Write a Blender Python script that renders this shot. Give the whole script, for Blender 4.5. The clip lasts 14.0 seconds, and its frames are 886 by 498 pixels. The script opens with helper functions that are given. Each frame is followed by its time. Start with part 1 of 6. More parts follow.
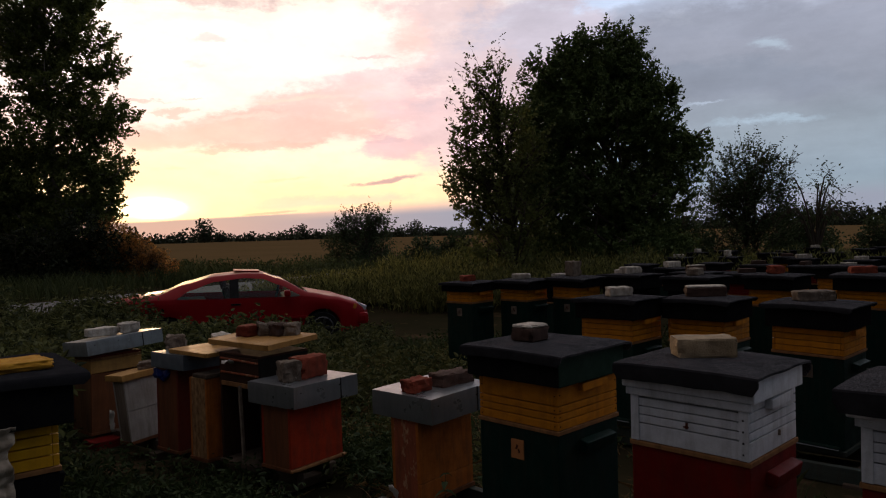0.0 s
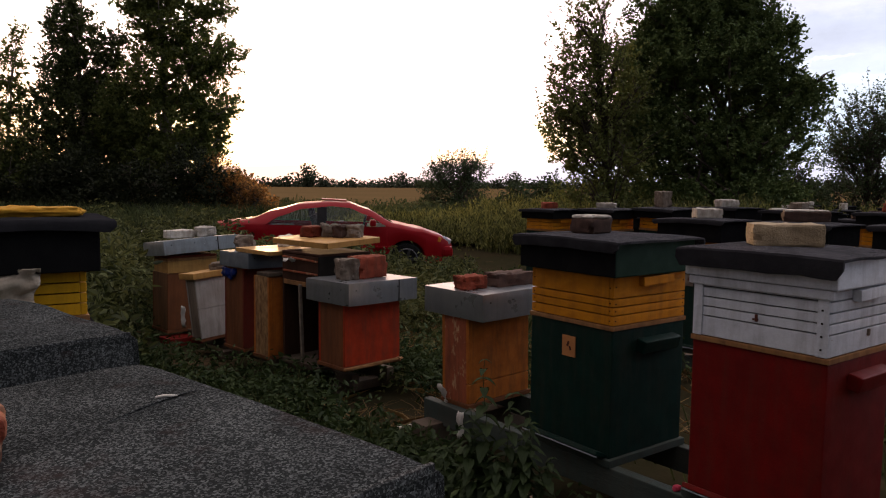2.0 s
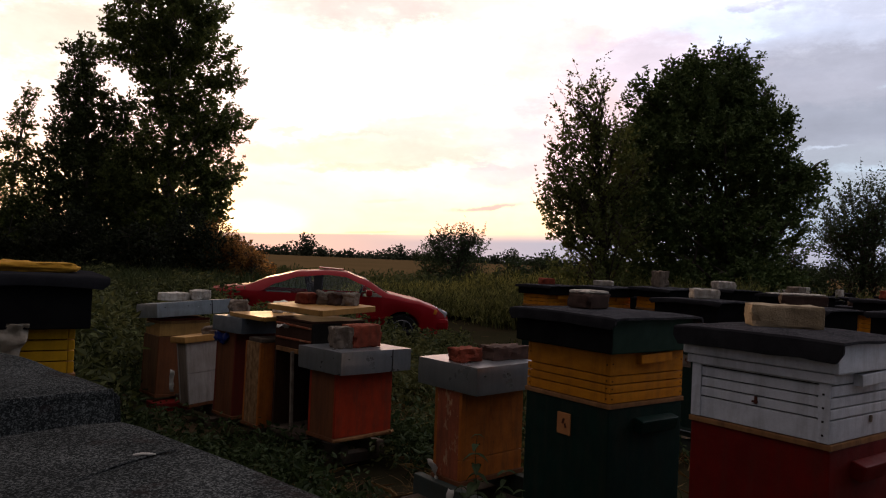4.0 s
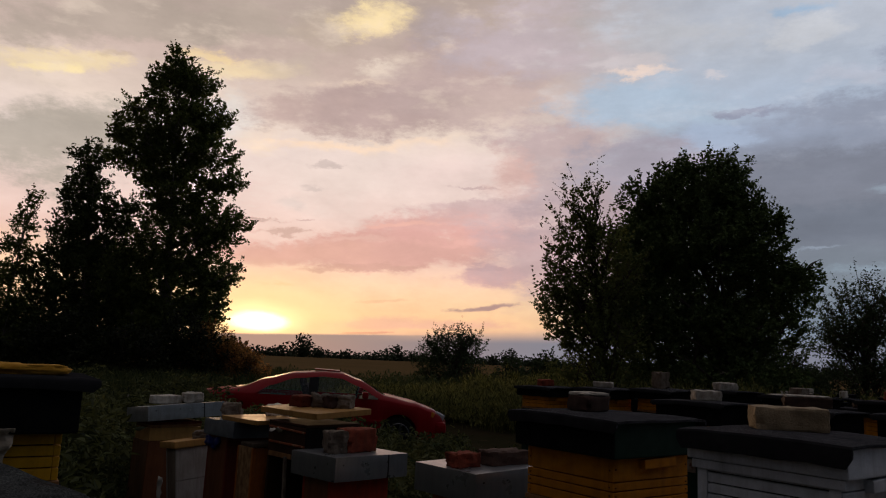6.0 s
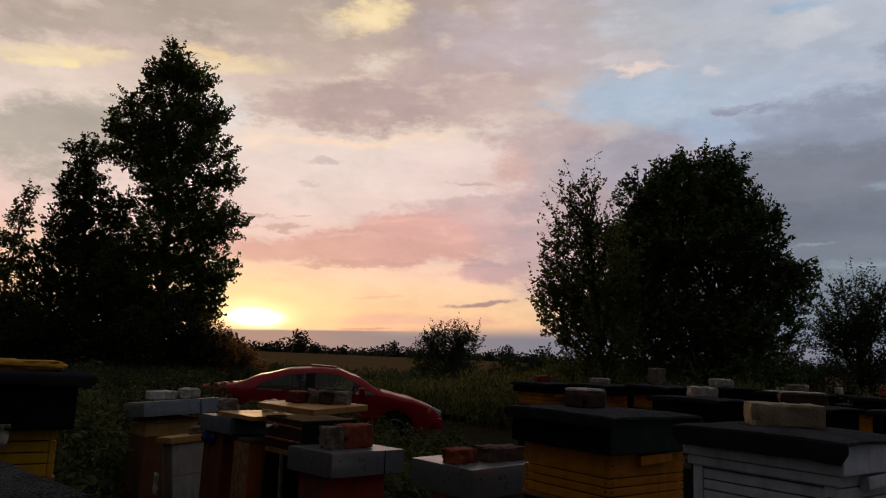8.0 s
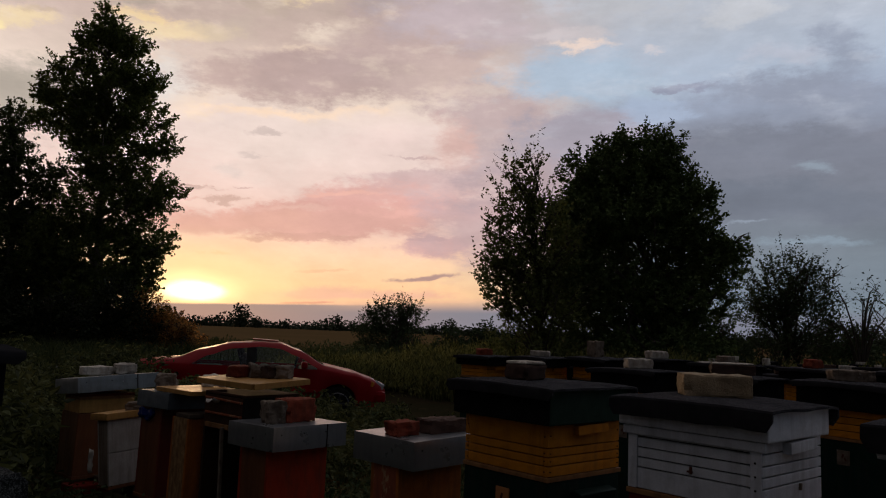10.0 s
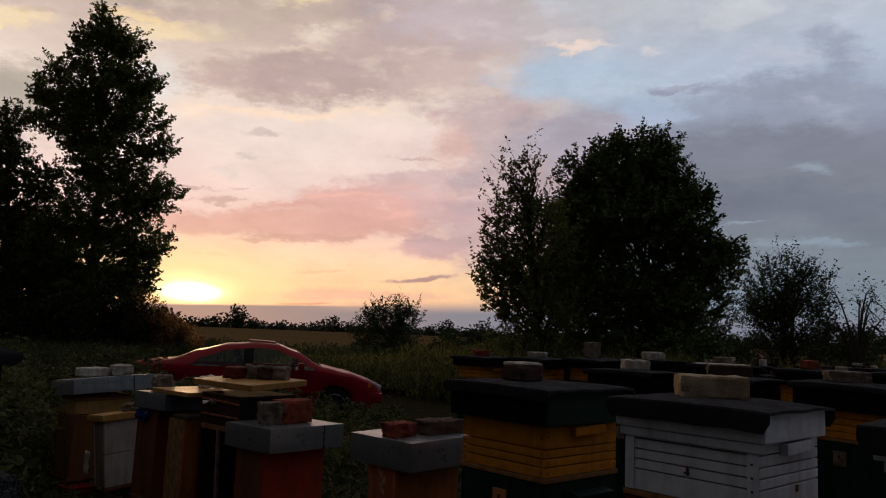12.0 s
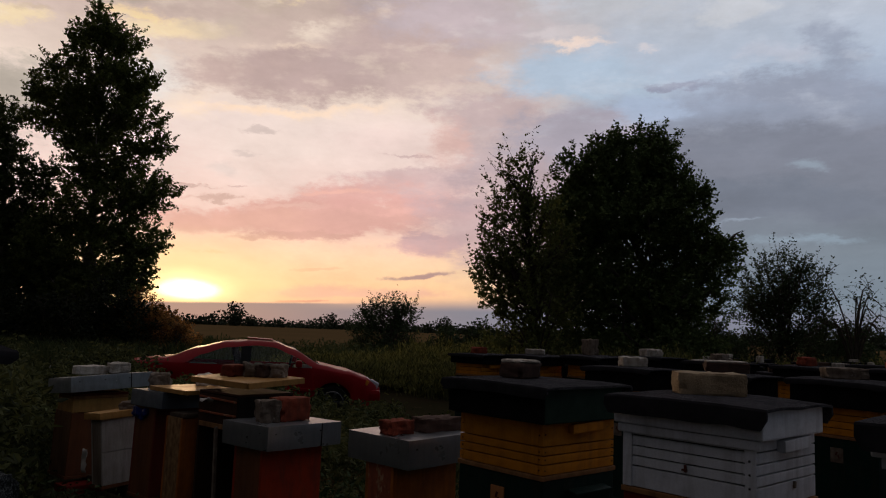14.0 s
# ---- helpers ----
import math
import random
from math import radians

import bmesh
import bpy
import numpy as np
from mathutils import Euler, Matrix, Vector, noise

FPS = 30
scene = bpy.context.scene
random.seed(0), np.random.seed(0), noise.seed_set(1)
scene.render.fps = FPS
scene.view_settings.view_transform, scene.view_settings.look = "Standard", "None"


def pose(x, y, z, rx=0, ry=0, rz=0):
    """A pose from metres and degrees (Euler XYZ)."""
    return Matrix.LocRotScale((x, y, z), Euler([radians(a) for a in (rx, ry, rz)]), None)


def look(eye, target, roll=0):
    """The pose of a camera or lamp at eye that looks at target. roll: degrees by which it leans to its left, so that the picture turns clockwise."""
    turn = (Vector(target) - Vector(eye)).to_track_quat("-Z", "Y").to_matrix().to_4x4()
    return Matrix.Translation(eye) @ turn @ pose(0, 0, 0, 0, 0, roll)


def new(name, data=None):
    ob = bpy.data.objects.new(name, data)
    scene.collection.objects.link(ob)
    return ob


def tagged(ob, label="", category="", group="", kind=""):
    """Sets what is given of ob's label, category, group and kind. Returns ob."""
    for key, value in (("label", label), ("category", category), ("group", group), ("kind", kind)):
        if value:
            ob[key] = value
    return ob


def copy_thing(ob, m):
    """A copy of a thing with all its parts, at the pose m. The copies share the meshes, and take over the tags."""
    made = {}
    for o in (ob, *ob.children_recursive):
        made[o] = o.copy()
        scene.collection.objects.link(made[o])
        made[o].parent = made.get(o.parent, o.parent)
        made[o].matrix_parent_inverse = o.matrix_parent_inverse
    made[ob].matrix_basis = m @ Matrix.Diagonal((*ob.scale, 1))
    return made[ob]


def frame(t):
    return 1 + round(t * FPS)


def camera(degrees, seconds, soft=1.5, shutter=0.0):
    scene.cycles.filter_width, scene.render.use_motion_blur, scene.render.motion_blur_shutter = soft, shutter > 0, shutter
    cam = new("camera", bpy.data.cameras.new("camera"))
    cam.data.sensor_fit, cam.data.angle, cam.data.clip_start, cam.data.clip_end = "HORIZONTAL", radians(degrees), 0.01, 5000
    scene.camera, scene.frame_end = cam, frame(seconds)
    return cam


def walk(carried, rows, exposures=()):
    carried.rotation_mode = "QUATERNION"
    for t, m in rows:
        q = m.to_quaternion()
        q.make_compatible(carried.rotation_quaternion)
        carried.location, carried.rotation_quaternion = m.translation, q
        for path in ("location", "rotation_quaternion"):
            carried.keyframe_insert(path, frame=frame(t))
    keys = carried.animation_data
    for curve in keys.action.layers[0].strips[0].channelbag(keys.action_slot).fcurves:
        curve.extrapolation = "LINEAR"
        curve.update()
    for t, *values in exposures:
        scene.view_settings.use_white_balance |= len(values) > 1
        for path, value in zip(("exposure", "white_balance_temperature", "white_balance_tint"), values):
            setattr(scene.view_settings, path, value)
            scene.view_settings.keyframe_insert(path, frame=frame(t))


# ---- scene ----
cam = camera(62.5, 14.0, soft=1.15)
PATH = [
    (0, (0.003, -0.173, 1.664), (0.077, 1.826, 1.618), -1.6),
    (0.5, (0.068, -0.148, 1.597), (0.125, 1.851, 1.543), -1.3),
    (1, (0.153, -0.071, 1.502), (0.109, 1.927, 1.447), 0.2),
    (1.5, (0.189, 0.002, 1.399), (0.012, 1.985, 1.216), -0.3),
    (2, (0.196, 0.049, 1.344), (0.004, 2.032, 1.17), 0.5),
    (2.5, (0.196, 0.071, 1.328), (0.015, 2.056, 1.171), 1.1),
    (3, (0.192, 0.074, 1.318), (0.033, 2.063, 1.192), 2.5),
    (3.5, (0.194, 0.075, 1.316), (0.028, 2.065, 1.214), 2.7),
    (4, (0.194, 0.065, 1.329), (0.005, 2.056, 1.356), 2.5),
    (4.2, (0.192, 0.06, 1.336), (-0.005, 2.048, 1.426), 2.4),
    (5.0, (0.194, 0.063, 1.333), (0.0, 2.036, 1.615), 2.4),
    (6.5, (0.196, 0.067, 1.33), (0.008, 2.036, 1.631), 2.5),
    (7, (0.196, 0.067, 1.33), (0.017, 2.036, 1.629), 2.6),
    (7.5, (0.197, 0.069, 1.331), (0.011, 2.038, 1.627), 2.6),
    (8, (0.196, 0.069, 1.331), (0.013, 2.039, 1.621), 2.5),
    (8.5, (0.197, 0.069, 1.331), (0.086, 2.048, 1.6), 2.4),
    (11, (0.198, 0.072, 1.332), (0.177, 2.059, 1.552), 2.3),
    (11.5, (0.198, 0.073, 1.333), (0.178, 2.06, 1.558), 2.3),
    (12, (0.198, 0.071, 1.332), (0.178, 2.057, 1.561), 2.3),
    (12.5, (0.197, 0.071, 1.332), (0.18, 2.058, 1.56), 2.3),
    (13, (0.197, 0.071, 1.331), (0.181, 2.058, 1.558), 2.2),
    (13.5, (0.197, 0.071, 1.331), (0.19, 2.059, 1.553), 2.3),
    (14, (0.198, 0.075, 1.333), (0.185, 2.063, 1.555), 2.2),
]
EXPOSURE = [(0, 0.45, 6500, 10), (0.5, 0.55, 6500, 10), (1, 0.5, 6500, 10), (1.3, 0.8, 6550, 11), (1.5, 1.1, 6650, 12), (2, 1.85, 6800, 14), (2.5, 1.75, 6850, 14), (3, 1.3, 6800, 14), (3.5, 1.22, 6750, 14), (4, 0.95, 6750, 14), (4.2, 0.38, 6650, 12), (4.8, -0.1, 6500, 10), (6.5, -0.3, 6500, 10), (8.5, -0.3, 6500, 10), (11, -0.22, 6500, 10), (14, -0.22, 6500, 10)]
walk(cam, [(t, look(eye, target, roll)) for t, eye, target, roll in PATH], EXPOSURE)

# ---- light ----
SUN_AZ, SUN_EL = -19.4, 2.6
world = bpy.data.worlds.new("evening_sky")
scene.world = world
world.use_nodes = True
WT = world.node_tree
WT.nodes.clear()


def wmath(op, a, b=None, c=None, clamp=False):
    n = WT.nodes.new("ShaderNodeMath")
    n.operation, n.use_clamp = op, clamp
    for i, v in enumerate((a, b, c)):
        if v is None:
            continue
        if isinstance(v, (int, float)):
            n.inputs[i].default_value = v
        else:
            WT.links.new(v, n.inputs[i])
    return n.outputs[0]


def wsmooth(v, lo, hi):
    n = WT.nodes.new("ShaderNodeMapRange")
    n.interpolation_type = "SMOOTHSTEP"
    WT.links.new(v, n.inputs[0])
    for i, q in enumerate((lo, hi, 0.0, 1.0)):
        n.inputs[i + 1].default_value = q
    return n.outputs[0]


def wmix(fac, a, b):
    n = WT.nodes.new("ShaderNodeMix")
    n.data_type = "RGBA"
    for socket, v in ((n.inputs[0], fac), (n.inputs[6], a), (n.inputs[7], b)):
        if isinstance(v, (int, float)):
            socket.default_value = v
        elif isinstance(v, tuple):
            socket.default_value = (*v, 1)
        else:
            WT.links.new(v, socket)
    return n.outputs[2]


def wnoise(vector, scale, detail=5, rough=0.55):
    n = WT.nodes.new("ShaderNodeTexNoise")
    n.inputs["Scale"].default_value, n.inputs["Detail"].default_value, n.inputs["Roughness"].default_value = scale, detail, rough
    WT.links.new(vector, n.inputs["Vector"])
    return n.outputs[0]


def wramp(v, stops):
    n = WT.nodes.new("ShaderNodeValToRGB")
    while len(n.color_ramp.elements) < len(stops):
        n.color_ramp.elements.new(0.5)
    for e, (p, col) in zip(n.color_ramp.elements, stops):
        e.position, e.color = p, (*col, 1)
    WT.links.new(v, n.inputs[0])
    return n.outputs[0]


# direction of the sky: azimuth and elevation in degrees
way = WT.nodes.new("ShaderNodeTexCoord").outputs["Generated"]
split = WT.nodes.new("ShaderNodeSeparateXYZ")
WT.links.new(way, split.inputs[0])
AZ = wmath("MULTIPLY", wmath("ARCTAN2", split.outputs[0], split.outputs[1]), 180 / math.pi)
EL = wmath("MULTIPLY", wmath("ARCSINE", split.outputs[2]), 180 / math.pi)


def drawn(ku, kv, du=0.0, dv=0.0):
    """Coordinates for noise, stretched along the horizon."""
    n = WT.nodes.new("ShaderNodeCombineXYZ")
    WT.links.new(wmath("MULTIPLY_ADD", AZ, ku, du), n.inputs[0])
    WT.links.new(wmath("MULTIPLY_ADD", EL, kv, dv), n.inputs[1])
    return n.outputs[0]


FLAT = drawn(0.05, 0.1)
warp_a = wmath("SUBTRACT", wnoise(FLAT, 2.0, 9, 0.66), 0.5)
warp_b = wmath("SUBTRACT", wnoise(drawn(0.05, 0.1, 7.3, 3.1), 2.3, 9, 0.66), 0.5)
low = wsmooth(EL, 2.0, 9.0)
U = wmath("MULTIPLY_ADD", warp_a, 11.0, AZ)
V = wmath("ADD", EL, wmath("MULTIPLY", warp_b, wmath("MULTIPLY_ADD", low, 3.6, 0.5)))
torn = wmath("MULTIPLY", wmath("SUBTRACT", wnoise(drawn(0.06, 0.13, 2.0, 5.0), 2.6, 12, 0.70), 0.5), 2.3)


def tone(r, g, b):
    """Radiance of a patch of sky from its evening colour."""
    return tuple(((v / 255 + 0.055) / 1.055) ** 2.4 / 0.9 for v in (r, g, b))


def by_height(stops):
    """A colour for each elevation, in degrees up to 50."""
    return wramp(wmath("DIVIDE", V, 50.0, clamp=True), [(e / 50, c) for e, c in stops])


ZENITH = (0.300, 0.272, 0.285)
west = by_height([(0.0, tone(240, 185, 150)), (1.7, tone(244, 190, 152)), (2.9, tone(252, 203, 156)), (4.5, tone(250, 209, 168)), (5.8, tone(246, 204, 174)), (7.8, tone(232, 195, 182)),
                  (11.0, tone(232, 205, 196)), (15.2, tone(232, 212, 204)), (17.5, tone(226, 206, 192)), (21.5, tone(201, 178, 168)), (25.5, tone(182, 163, 153)), (48.0, ZENITH)])
north = by_height([(0.0, tone(122, 138, 148)), (1.7, tone(120, 136, 148)), (3.3, tone(115, 129, 143)), (6.4, tone(120, 130, 142)), (9.6, tone(114, 119, 132)), (14.7, tone(128, 131, 145)),
                   (17.4, tone(150, 160, 180)), (19.5, tone(170, 182, 200)), (23.5, tone(182, 188, 200)), (48.0, ZENITH)])
sky = wmix(wsmooth(U, -2.0, 16.0), west, north)


def cloud(sky, u, v, su, up, down, tilt, colour, strength, inner=0.3, tear=1.0):
    """A cloud or a gap in the clouds: centre, half width, reach upwards and downwards in degrees, its rim torn by noise."""
    du = wmath("SUBTRACT", U, u)
    dv = wmath("SUBTRACT", wmath("SUBTRACT", V, v), wmath("MULTIPLY", du, tilt))
    du = wmath("DIVIDE", du, su * 1.18)
    dv = wmath("MAXIMUM", wmath("DIVIDE", dv, up * 1.18), wmath("DIVIDE", dv, -down * 1.18))
    d = wmath("SQRT", wmath("ADD", wmath("MULTIPLY", du, du), wmath("MULTIPLY", dv, dv)))
    d = wmath("MULTIPLY_ADD", torn, tear, d)
    return wmix(wmath("MULTIPLY", wmath("SUBTRACT", 1.0, wsmooth(d, inner, 1.0)), strength), sky, colour)


# over the sunset
sky = cloud(sky, -29.4, 22.88, 16.0, 2.54, 1.26, 0.20, tone(178, 162, 150), 0.9, 0.35, 1)
sky = cloud(sky, -33.6, 15.14, 7.1, 2.23, 4.54, 0.19, tone(168, 159, 147), 0.85, 0.3, 1)
sky = cloud(sky, -33.1, 19.65, 5.2, 0.95, 0.73, 0.20, tone(238, 214, 168), 0.72, 0.1, 1.6)
sky = cloud(sky, -35.2, 18.48, 1.7, 0.50, 0.51, 0.23, tone(252, 228, 172), 0.8, 0.1, 1.5)
sky = cloud(sky, -30.6, 20.64, 2.2, 0.37, 0.30, 0.16, tone(190, 168, 150), 0.6, 0.1, 1.6)
sky = cloud(sky, -22.1, 20.80, 5.4, 1.18, 0.95, 0.09, tone(242, 217, 172), 0.75, 0.1, 1.5)
sky = cloud(sky, -25.3, 21.54, 3.6, 0.61, 0.39, 0.08, tone(245, 215, 160), 0.7, 0.1, 1.5)
sky = cloud(sky, -23.0, 17.54, 3.6, 2.79, 2.44, 0.15, tone(222, 217, 212), 0.7, 0.1, 1.2)
sky = cloud(sky, -20.6, 15.51, 3.7, 1.24, 0.91, 0.12, tone(238, 214, 192), 0.7, 0.1, 1.2)
sky = cloud(sky, -17.7, 21.75, 3.0, 2.39, 2.03, 0.13, tone(200, 182, 168), 0.6, 0.1, 1.4)
sky = cloud(sky, -16.1, 24.36, 2.7, 1.95, 1.79, 0.12, tone(186, 167, 152), 0.75, 0.2, 1.4)
sky = cloud(sky, -11.4, 25.59, 3.7, 2.34, 1.68, 0.19, tone(250, 224, 172), 0.92, 0.1, 1.3)
sky = cloud(sky, -11.8, 22.39, 3.2, 0.90, 1.07, 0.09, tone(233, 215, 198), 0.8, 0.1, 1.8)
sky = cloud(sky, -13.6, 20.89, 3.6, 0.49, 0.50, 0.10, tone(236, 212, 190), 0.7, 0.1, 2)
sky = cloud(sky, -12.1, 19.02, 9.3, 2.08, 1.95, 0.09, tone(183, 159, 155), 0.96, 0.55, 0.7)
sky = cloud(sky, -17.9, 18.64, 5.6, 1.64, 1.74, 0.02, tone(192, 167, 160), 0.8, 0.3, 1)
sky = cloud(sky, -4.5, 21.64, 7.8, 4.49, 3.38, 0.05, tone(187, 164, 160), 0.92, 0.4, 0.9)
sky = cloud(sky, -6.6, 25.83, 2.8, 2.36, 2.43, 0.06, tone(174, 158, 156), 0.8, 0.2, 1)
sky = cloud(sky, 0.5, 24.27, 8.3, 3.59, 3.31, 0.01, tone(190, 176, 182), 0.75, 0.2, 1.1)
sky = cloud(sky, -0.7, 19.88, 6.0, 1.68, 2.13, 0.02, tone(203, 180, 173), 0.7, 0.15, 1)
sky = cloud(sky, -14.6, 16.29, 9.1, 0.34, 0.64, 0.11, tone(246, 216, 190), 0.9, 0.15, 1)
sky = cloud(sky, -13.1, 14.01, 11.7, 2.14, 2.60, 0.08, tone(233, 213, 204), 0.75, 0.15, 0.8)
sky = cloud(sky, -5.5, 14.52, 5.9, 2.17, 2.19, 0.05, tone(229, 204, 197), 0.75, 0.15, 0.8)
sky = cloud(sky, -14.5, 14.46, 1.5, 0.30, 0.26, 0.09, tone(204, 186, 180), 0.85, 0.3, 1.2)
sky = cloud(sky, -15.6, 12.64, 1.2, 0.26, 0.21, 0.09, tone(208, 190, 184), 0.7, 0.2, 1.4)
sky = cloud(sky, -3.6, 13.64, 1.9, 0.13, 0.13, 0.00, tone(198, 172, 170), 0.8, 0.2, 1)
sky = cloud(sky, -18.8, 11.56, 1.3, 0.59, 0.42, 0.10, tone(212, 196, 190), 0.6, 0.1, 1.6)
sky = cloud(sky, -20.3, 10.13, 2.0, 0.17, 0.13, -0.00, tone(196, 166, 158), 0.85, 0.3, 1.1)
sky = cloud(sky, -17.0, 10.52, 1.3, 0.13, 0.13, 0.12, tone(200, 172, 166), 0.8, 0.3, 1)
sky = cloud(sky, -17.8, 9.51, 2.6, 0.30, 0.21, 0.03, tone(198, 164, 154), 0.85, 0.3, 1.2)
sky = cloud(sky, -9.7, 8.43, 11.8, 1.58, 1.67, 0.08, tone(213, 162, 153), 0.93, 0.55, 0.9)
sky = cloud(sky, -16.6, 7.66, 5.5, 1.12, 1.21, 0.07, tone(217, 168, 155), 0.85, 0.35, 1)
sky = cloud(sky, -5.8, 10.67, 7.6, 1.23, 1.77, 0.08, tone(217, 165, 158), 0.9, 0.4, 1)
sky = cloud(sky, -0.4, 12.08, 8.5, 0.62, 1.76, 0.06, tone(206, 178, 177), 0.85, 0.4, 0.8)
sky = cloud(sky, -8.9, 10.50, 3.6, 0.35, 0.31, 0.10, tone(234, 180, 166), 0.75, 0.1, 1.6)
sky = cloud(sky, -4.3, 9.06, 4.0, 0.31, 0.35, 0.04, tone(230, 176, 166), 0.6, 0.1, 1.6)
sky = cloud(sky, -13.2, 8.91, 3.5, 0.26, 0.26, 0.07, tone(226, 184, 172), 0.6, 0.1, 1.6)
sky = cloud(sky, -11.3, 6.79, 4.8, 0.31, 0.26, 0.08, tone(203, 157, 146), 0.8, 0.2, 1.6)
sky = cloud(sky, -15.2, 6.33, 2.1, 0.22, 0.22, 0.07, tone(206, 160, 146), 0.7, 0.2, 1.6)
sky = cloud(sky, -0.7, 6.72, 4.2, 1.15, 1.33, 0.07, tone(203, 160, 160), 0.88, 0.45, 0.9)
sky = cloud(sky, -1.8, 7.39, 1.9, 0.35, 0.31, 0.04, tone(186, 150, 152), 0.8, 0.3, 1.4)
sky = cloud(sky, -18.1, 5.19, 1.7, 0.30, 0.26, 0.07, tone(236, 186, 146), 0.6, 0.2, 1.4)
sky = cloud(sky, -9.4, 4.29, 1.8, 0.13, 0.13, 0.05, tone(236, 186, 150), 0.6, 0.2, 1.2)
sky = cloud(sky, -7.1, 2.56, 8.7, 0.66, 0.39, 0.04, tone(228, 176, 156), 0.75, 0.25, 1.1)
sky = cloud(sky, -11.0, 1.81, 3.0, 0.11, 0.09, 0.05, tone(210, 146, 128), 0.8, 0.3, 1)
sky = cloud(sky, -2.1, 4.14, 3.5, 0.31, 0.22, 0.09, tone(168, 135, 136), 0.92, 0.5, 0.7)
# away to the north
sky = cloud(sky, 3.3, 8.43, 7.5, 3.96, 4.84, 0.03, tone(190, 163, 166), 0.8, 0.2, 0.9)
sky = cloud(sky, 6.7, 12.65, 7.9, 3.02, 3.05, 0.00, tone(176, 157, 163), 0.85, 0.25, 0.9)
sky = cloud(sky, 3.1, 16.73, 5.6, 2.22, 3.47, 0.01, tone(190, 168, 168), 0.93, 0.45, 0.8)
sky = cloud(sky, -0.3, 15.16, 2.7, 1.95, 2.63, 0.03, tone(217, 177, 168), 0.75, 0.15, 1)
sky = cloud(sky, 10.2, 15.75, 7.1, 1.77, 2.98, -0.04, tone(164, 157, 169), 0.93, 0.55, 0.6)
sky = cloud(sky, 10.5, 19.72, 7.4, 2.34, 2.10, -0.07, tone(170, 186, 204), 0.95, 0.4, 0.7)
sky = cloud(sky, 15.9, 17.08, 2.5, 1.22, 1.23, -0.05, tone(165, 179, 202), 0.8, 0.3, 0.8)
sky = cloud(sky, 9.9, 22.00, 3.2, 0.41, 0.33, -0.07, tone(236, 212, 198), 0.85, 0.1, 1.2)
sky = cloud(sky, 8.8, 22.86, 3.6, 0.73, 0.49, -0.04, tone(206, 196, 197), 0.75, 0.15, 1.4)
sky = cloud(sky, 15.3, 21.69, 1.3, 0.40, 0.32, -0.07, tone(206, 200, 204), 0.75, 0.15, 1.5)
sky = cloud(sky, 12.7, 24.72, 7.3, 1.75, 1.78, -0.07, tone(190, 190, 194), 0.6, 0.1, 1.2)
sky = cloud(sky, 22.5, 23.52, 3.8, 1.11, 0.97, -0.13, tone(200, 202, 208), 0.8, 0.1, 1.5)
sky = cloud(sky, 21.0, 25.10, 3.5, 0.52, 0.37, -0.13, tone(150, 178, 206), 0.7, 0.2, 1.2)
sky = cloud(sky, 24.3, 20.39, 3.7, 0.90, 0.68, -0.13, tone(186, 190, 204), 0.8, 0.1, 1.4)
sky = cloud(sky, 17.8, 18.86, 2.7, 0.36, 0.28, -0.08, tone(143, 146, 166), 0.9, 0.3, 1.2)
sky = cloud(sky, 24.2, 17.72, 6.4, 1.38, 1.47, -0.05, tone(143, 149, 166), 0.88, 0.4, 0.9)
sky = cloud(sky, 28.2, 19.92, 2.4, 3.59, 2.95, -0.15, tone(146, 153, 171), 0.8, 0.25, 1)
sky = cloud(sky, 25.2, 14.03, 7.6, 1.70, 1.40, -0.08, tone(122, 126, 140), 0.92, 0.5, 0.8)
sky = cloud(sky, 26.2, 12.52, 2.1, 0.54, 0.62, -0.07, tone(142, 154, 168), 0.85, 0.2, 1)
sky = cloud(sky, 24.0, 10.19, 7.7, 1.81, 1.58, -0.04, tone(111, 117, 131), 0.9, 0.4, 0.8)
sky = cloud(sky, 22.4, 8.53, 1.7, 0.20, 0.16, -0.02, tone(138, 148, 164), 0.85, 0.2, 1)
sky = cloud(sky, 27.2, 7.08, 3.3, 0.38, 0.34, -0.02, tone(136, 151, 166), 0.88, 0.2, 1)
# small torn openings high in the sheet
mottle = wsmooth(wnoise(drawn(0.045, 0.11, 3.0, 8.0), 4.6, 9, 0.6), 0.50, 0.70)
mottle = wmath("MULTIPLY", mottle, wmath("MULTIPLY", wsmooth(EL, 13.0, 19.0), 0.42))
sky = wmix(mottle, sky, wmix(wsmooth(AZ, -5.0, 8.0), tone(234, 214, 196), tone(196, 202, 214)))
# uneven thickness of the cloud sheet
sheet = wnoise(drawn(0.06, 0.12, 1.0, 9.0), 2.6, 12, 0.66)
streaks = wnoise(drawn(0.022, 0.16, 4.0, 2.0), 2.4, 10, 0.62)
thick = WT.nodes.new("ShaderNodeVectorMath")
thick.operation = "SCALE"
WT.links.new(sky, thick.inputs[0])
WT.links.new(wmath("ADD", wmath("MULTIPLY_ADD", sheet, 0.55, 0.62), wmath("MULTIPLY", streaks, 0.20)), thick.inputs["Scale"])
sky = thick.outputs[0]


def glow(sky, u, v, su, sv, colour, inner, tear, strength):
    gu = wmath("DIVIDE", wmath("SUBTRACT", AZ, u), su)
    gv = wmath("DIVIDE", wmath("SUBTRACT", EL, v), sv)
    d = wmath("MULTIPLY_ADD", torn, tear * 0.5, wmath("SQRT", wmath("ADD", wmath("MULTIPLY", gu, gu), wmath("MULTIPLY", gv, gv))))
    return wmix(wmath("MULTIPLY", wmath("SUBTRACT", 1.0, wsmooth(d, inner, 1.0)), strength), sky, colour)


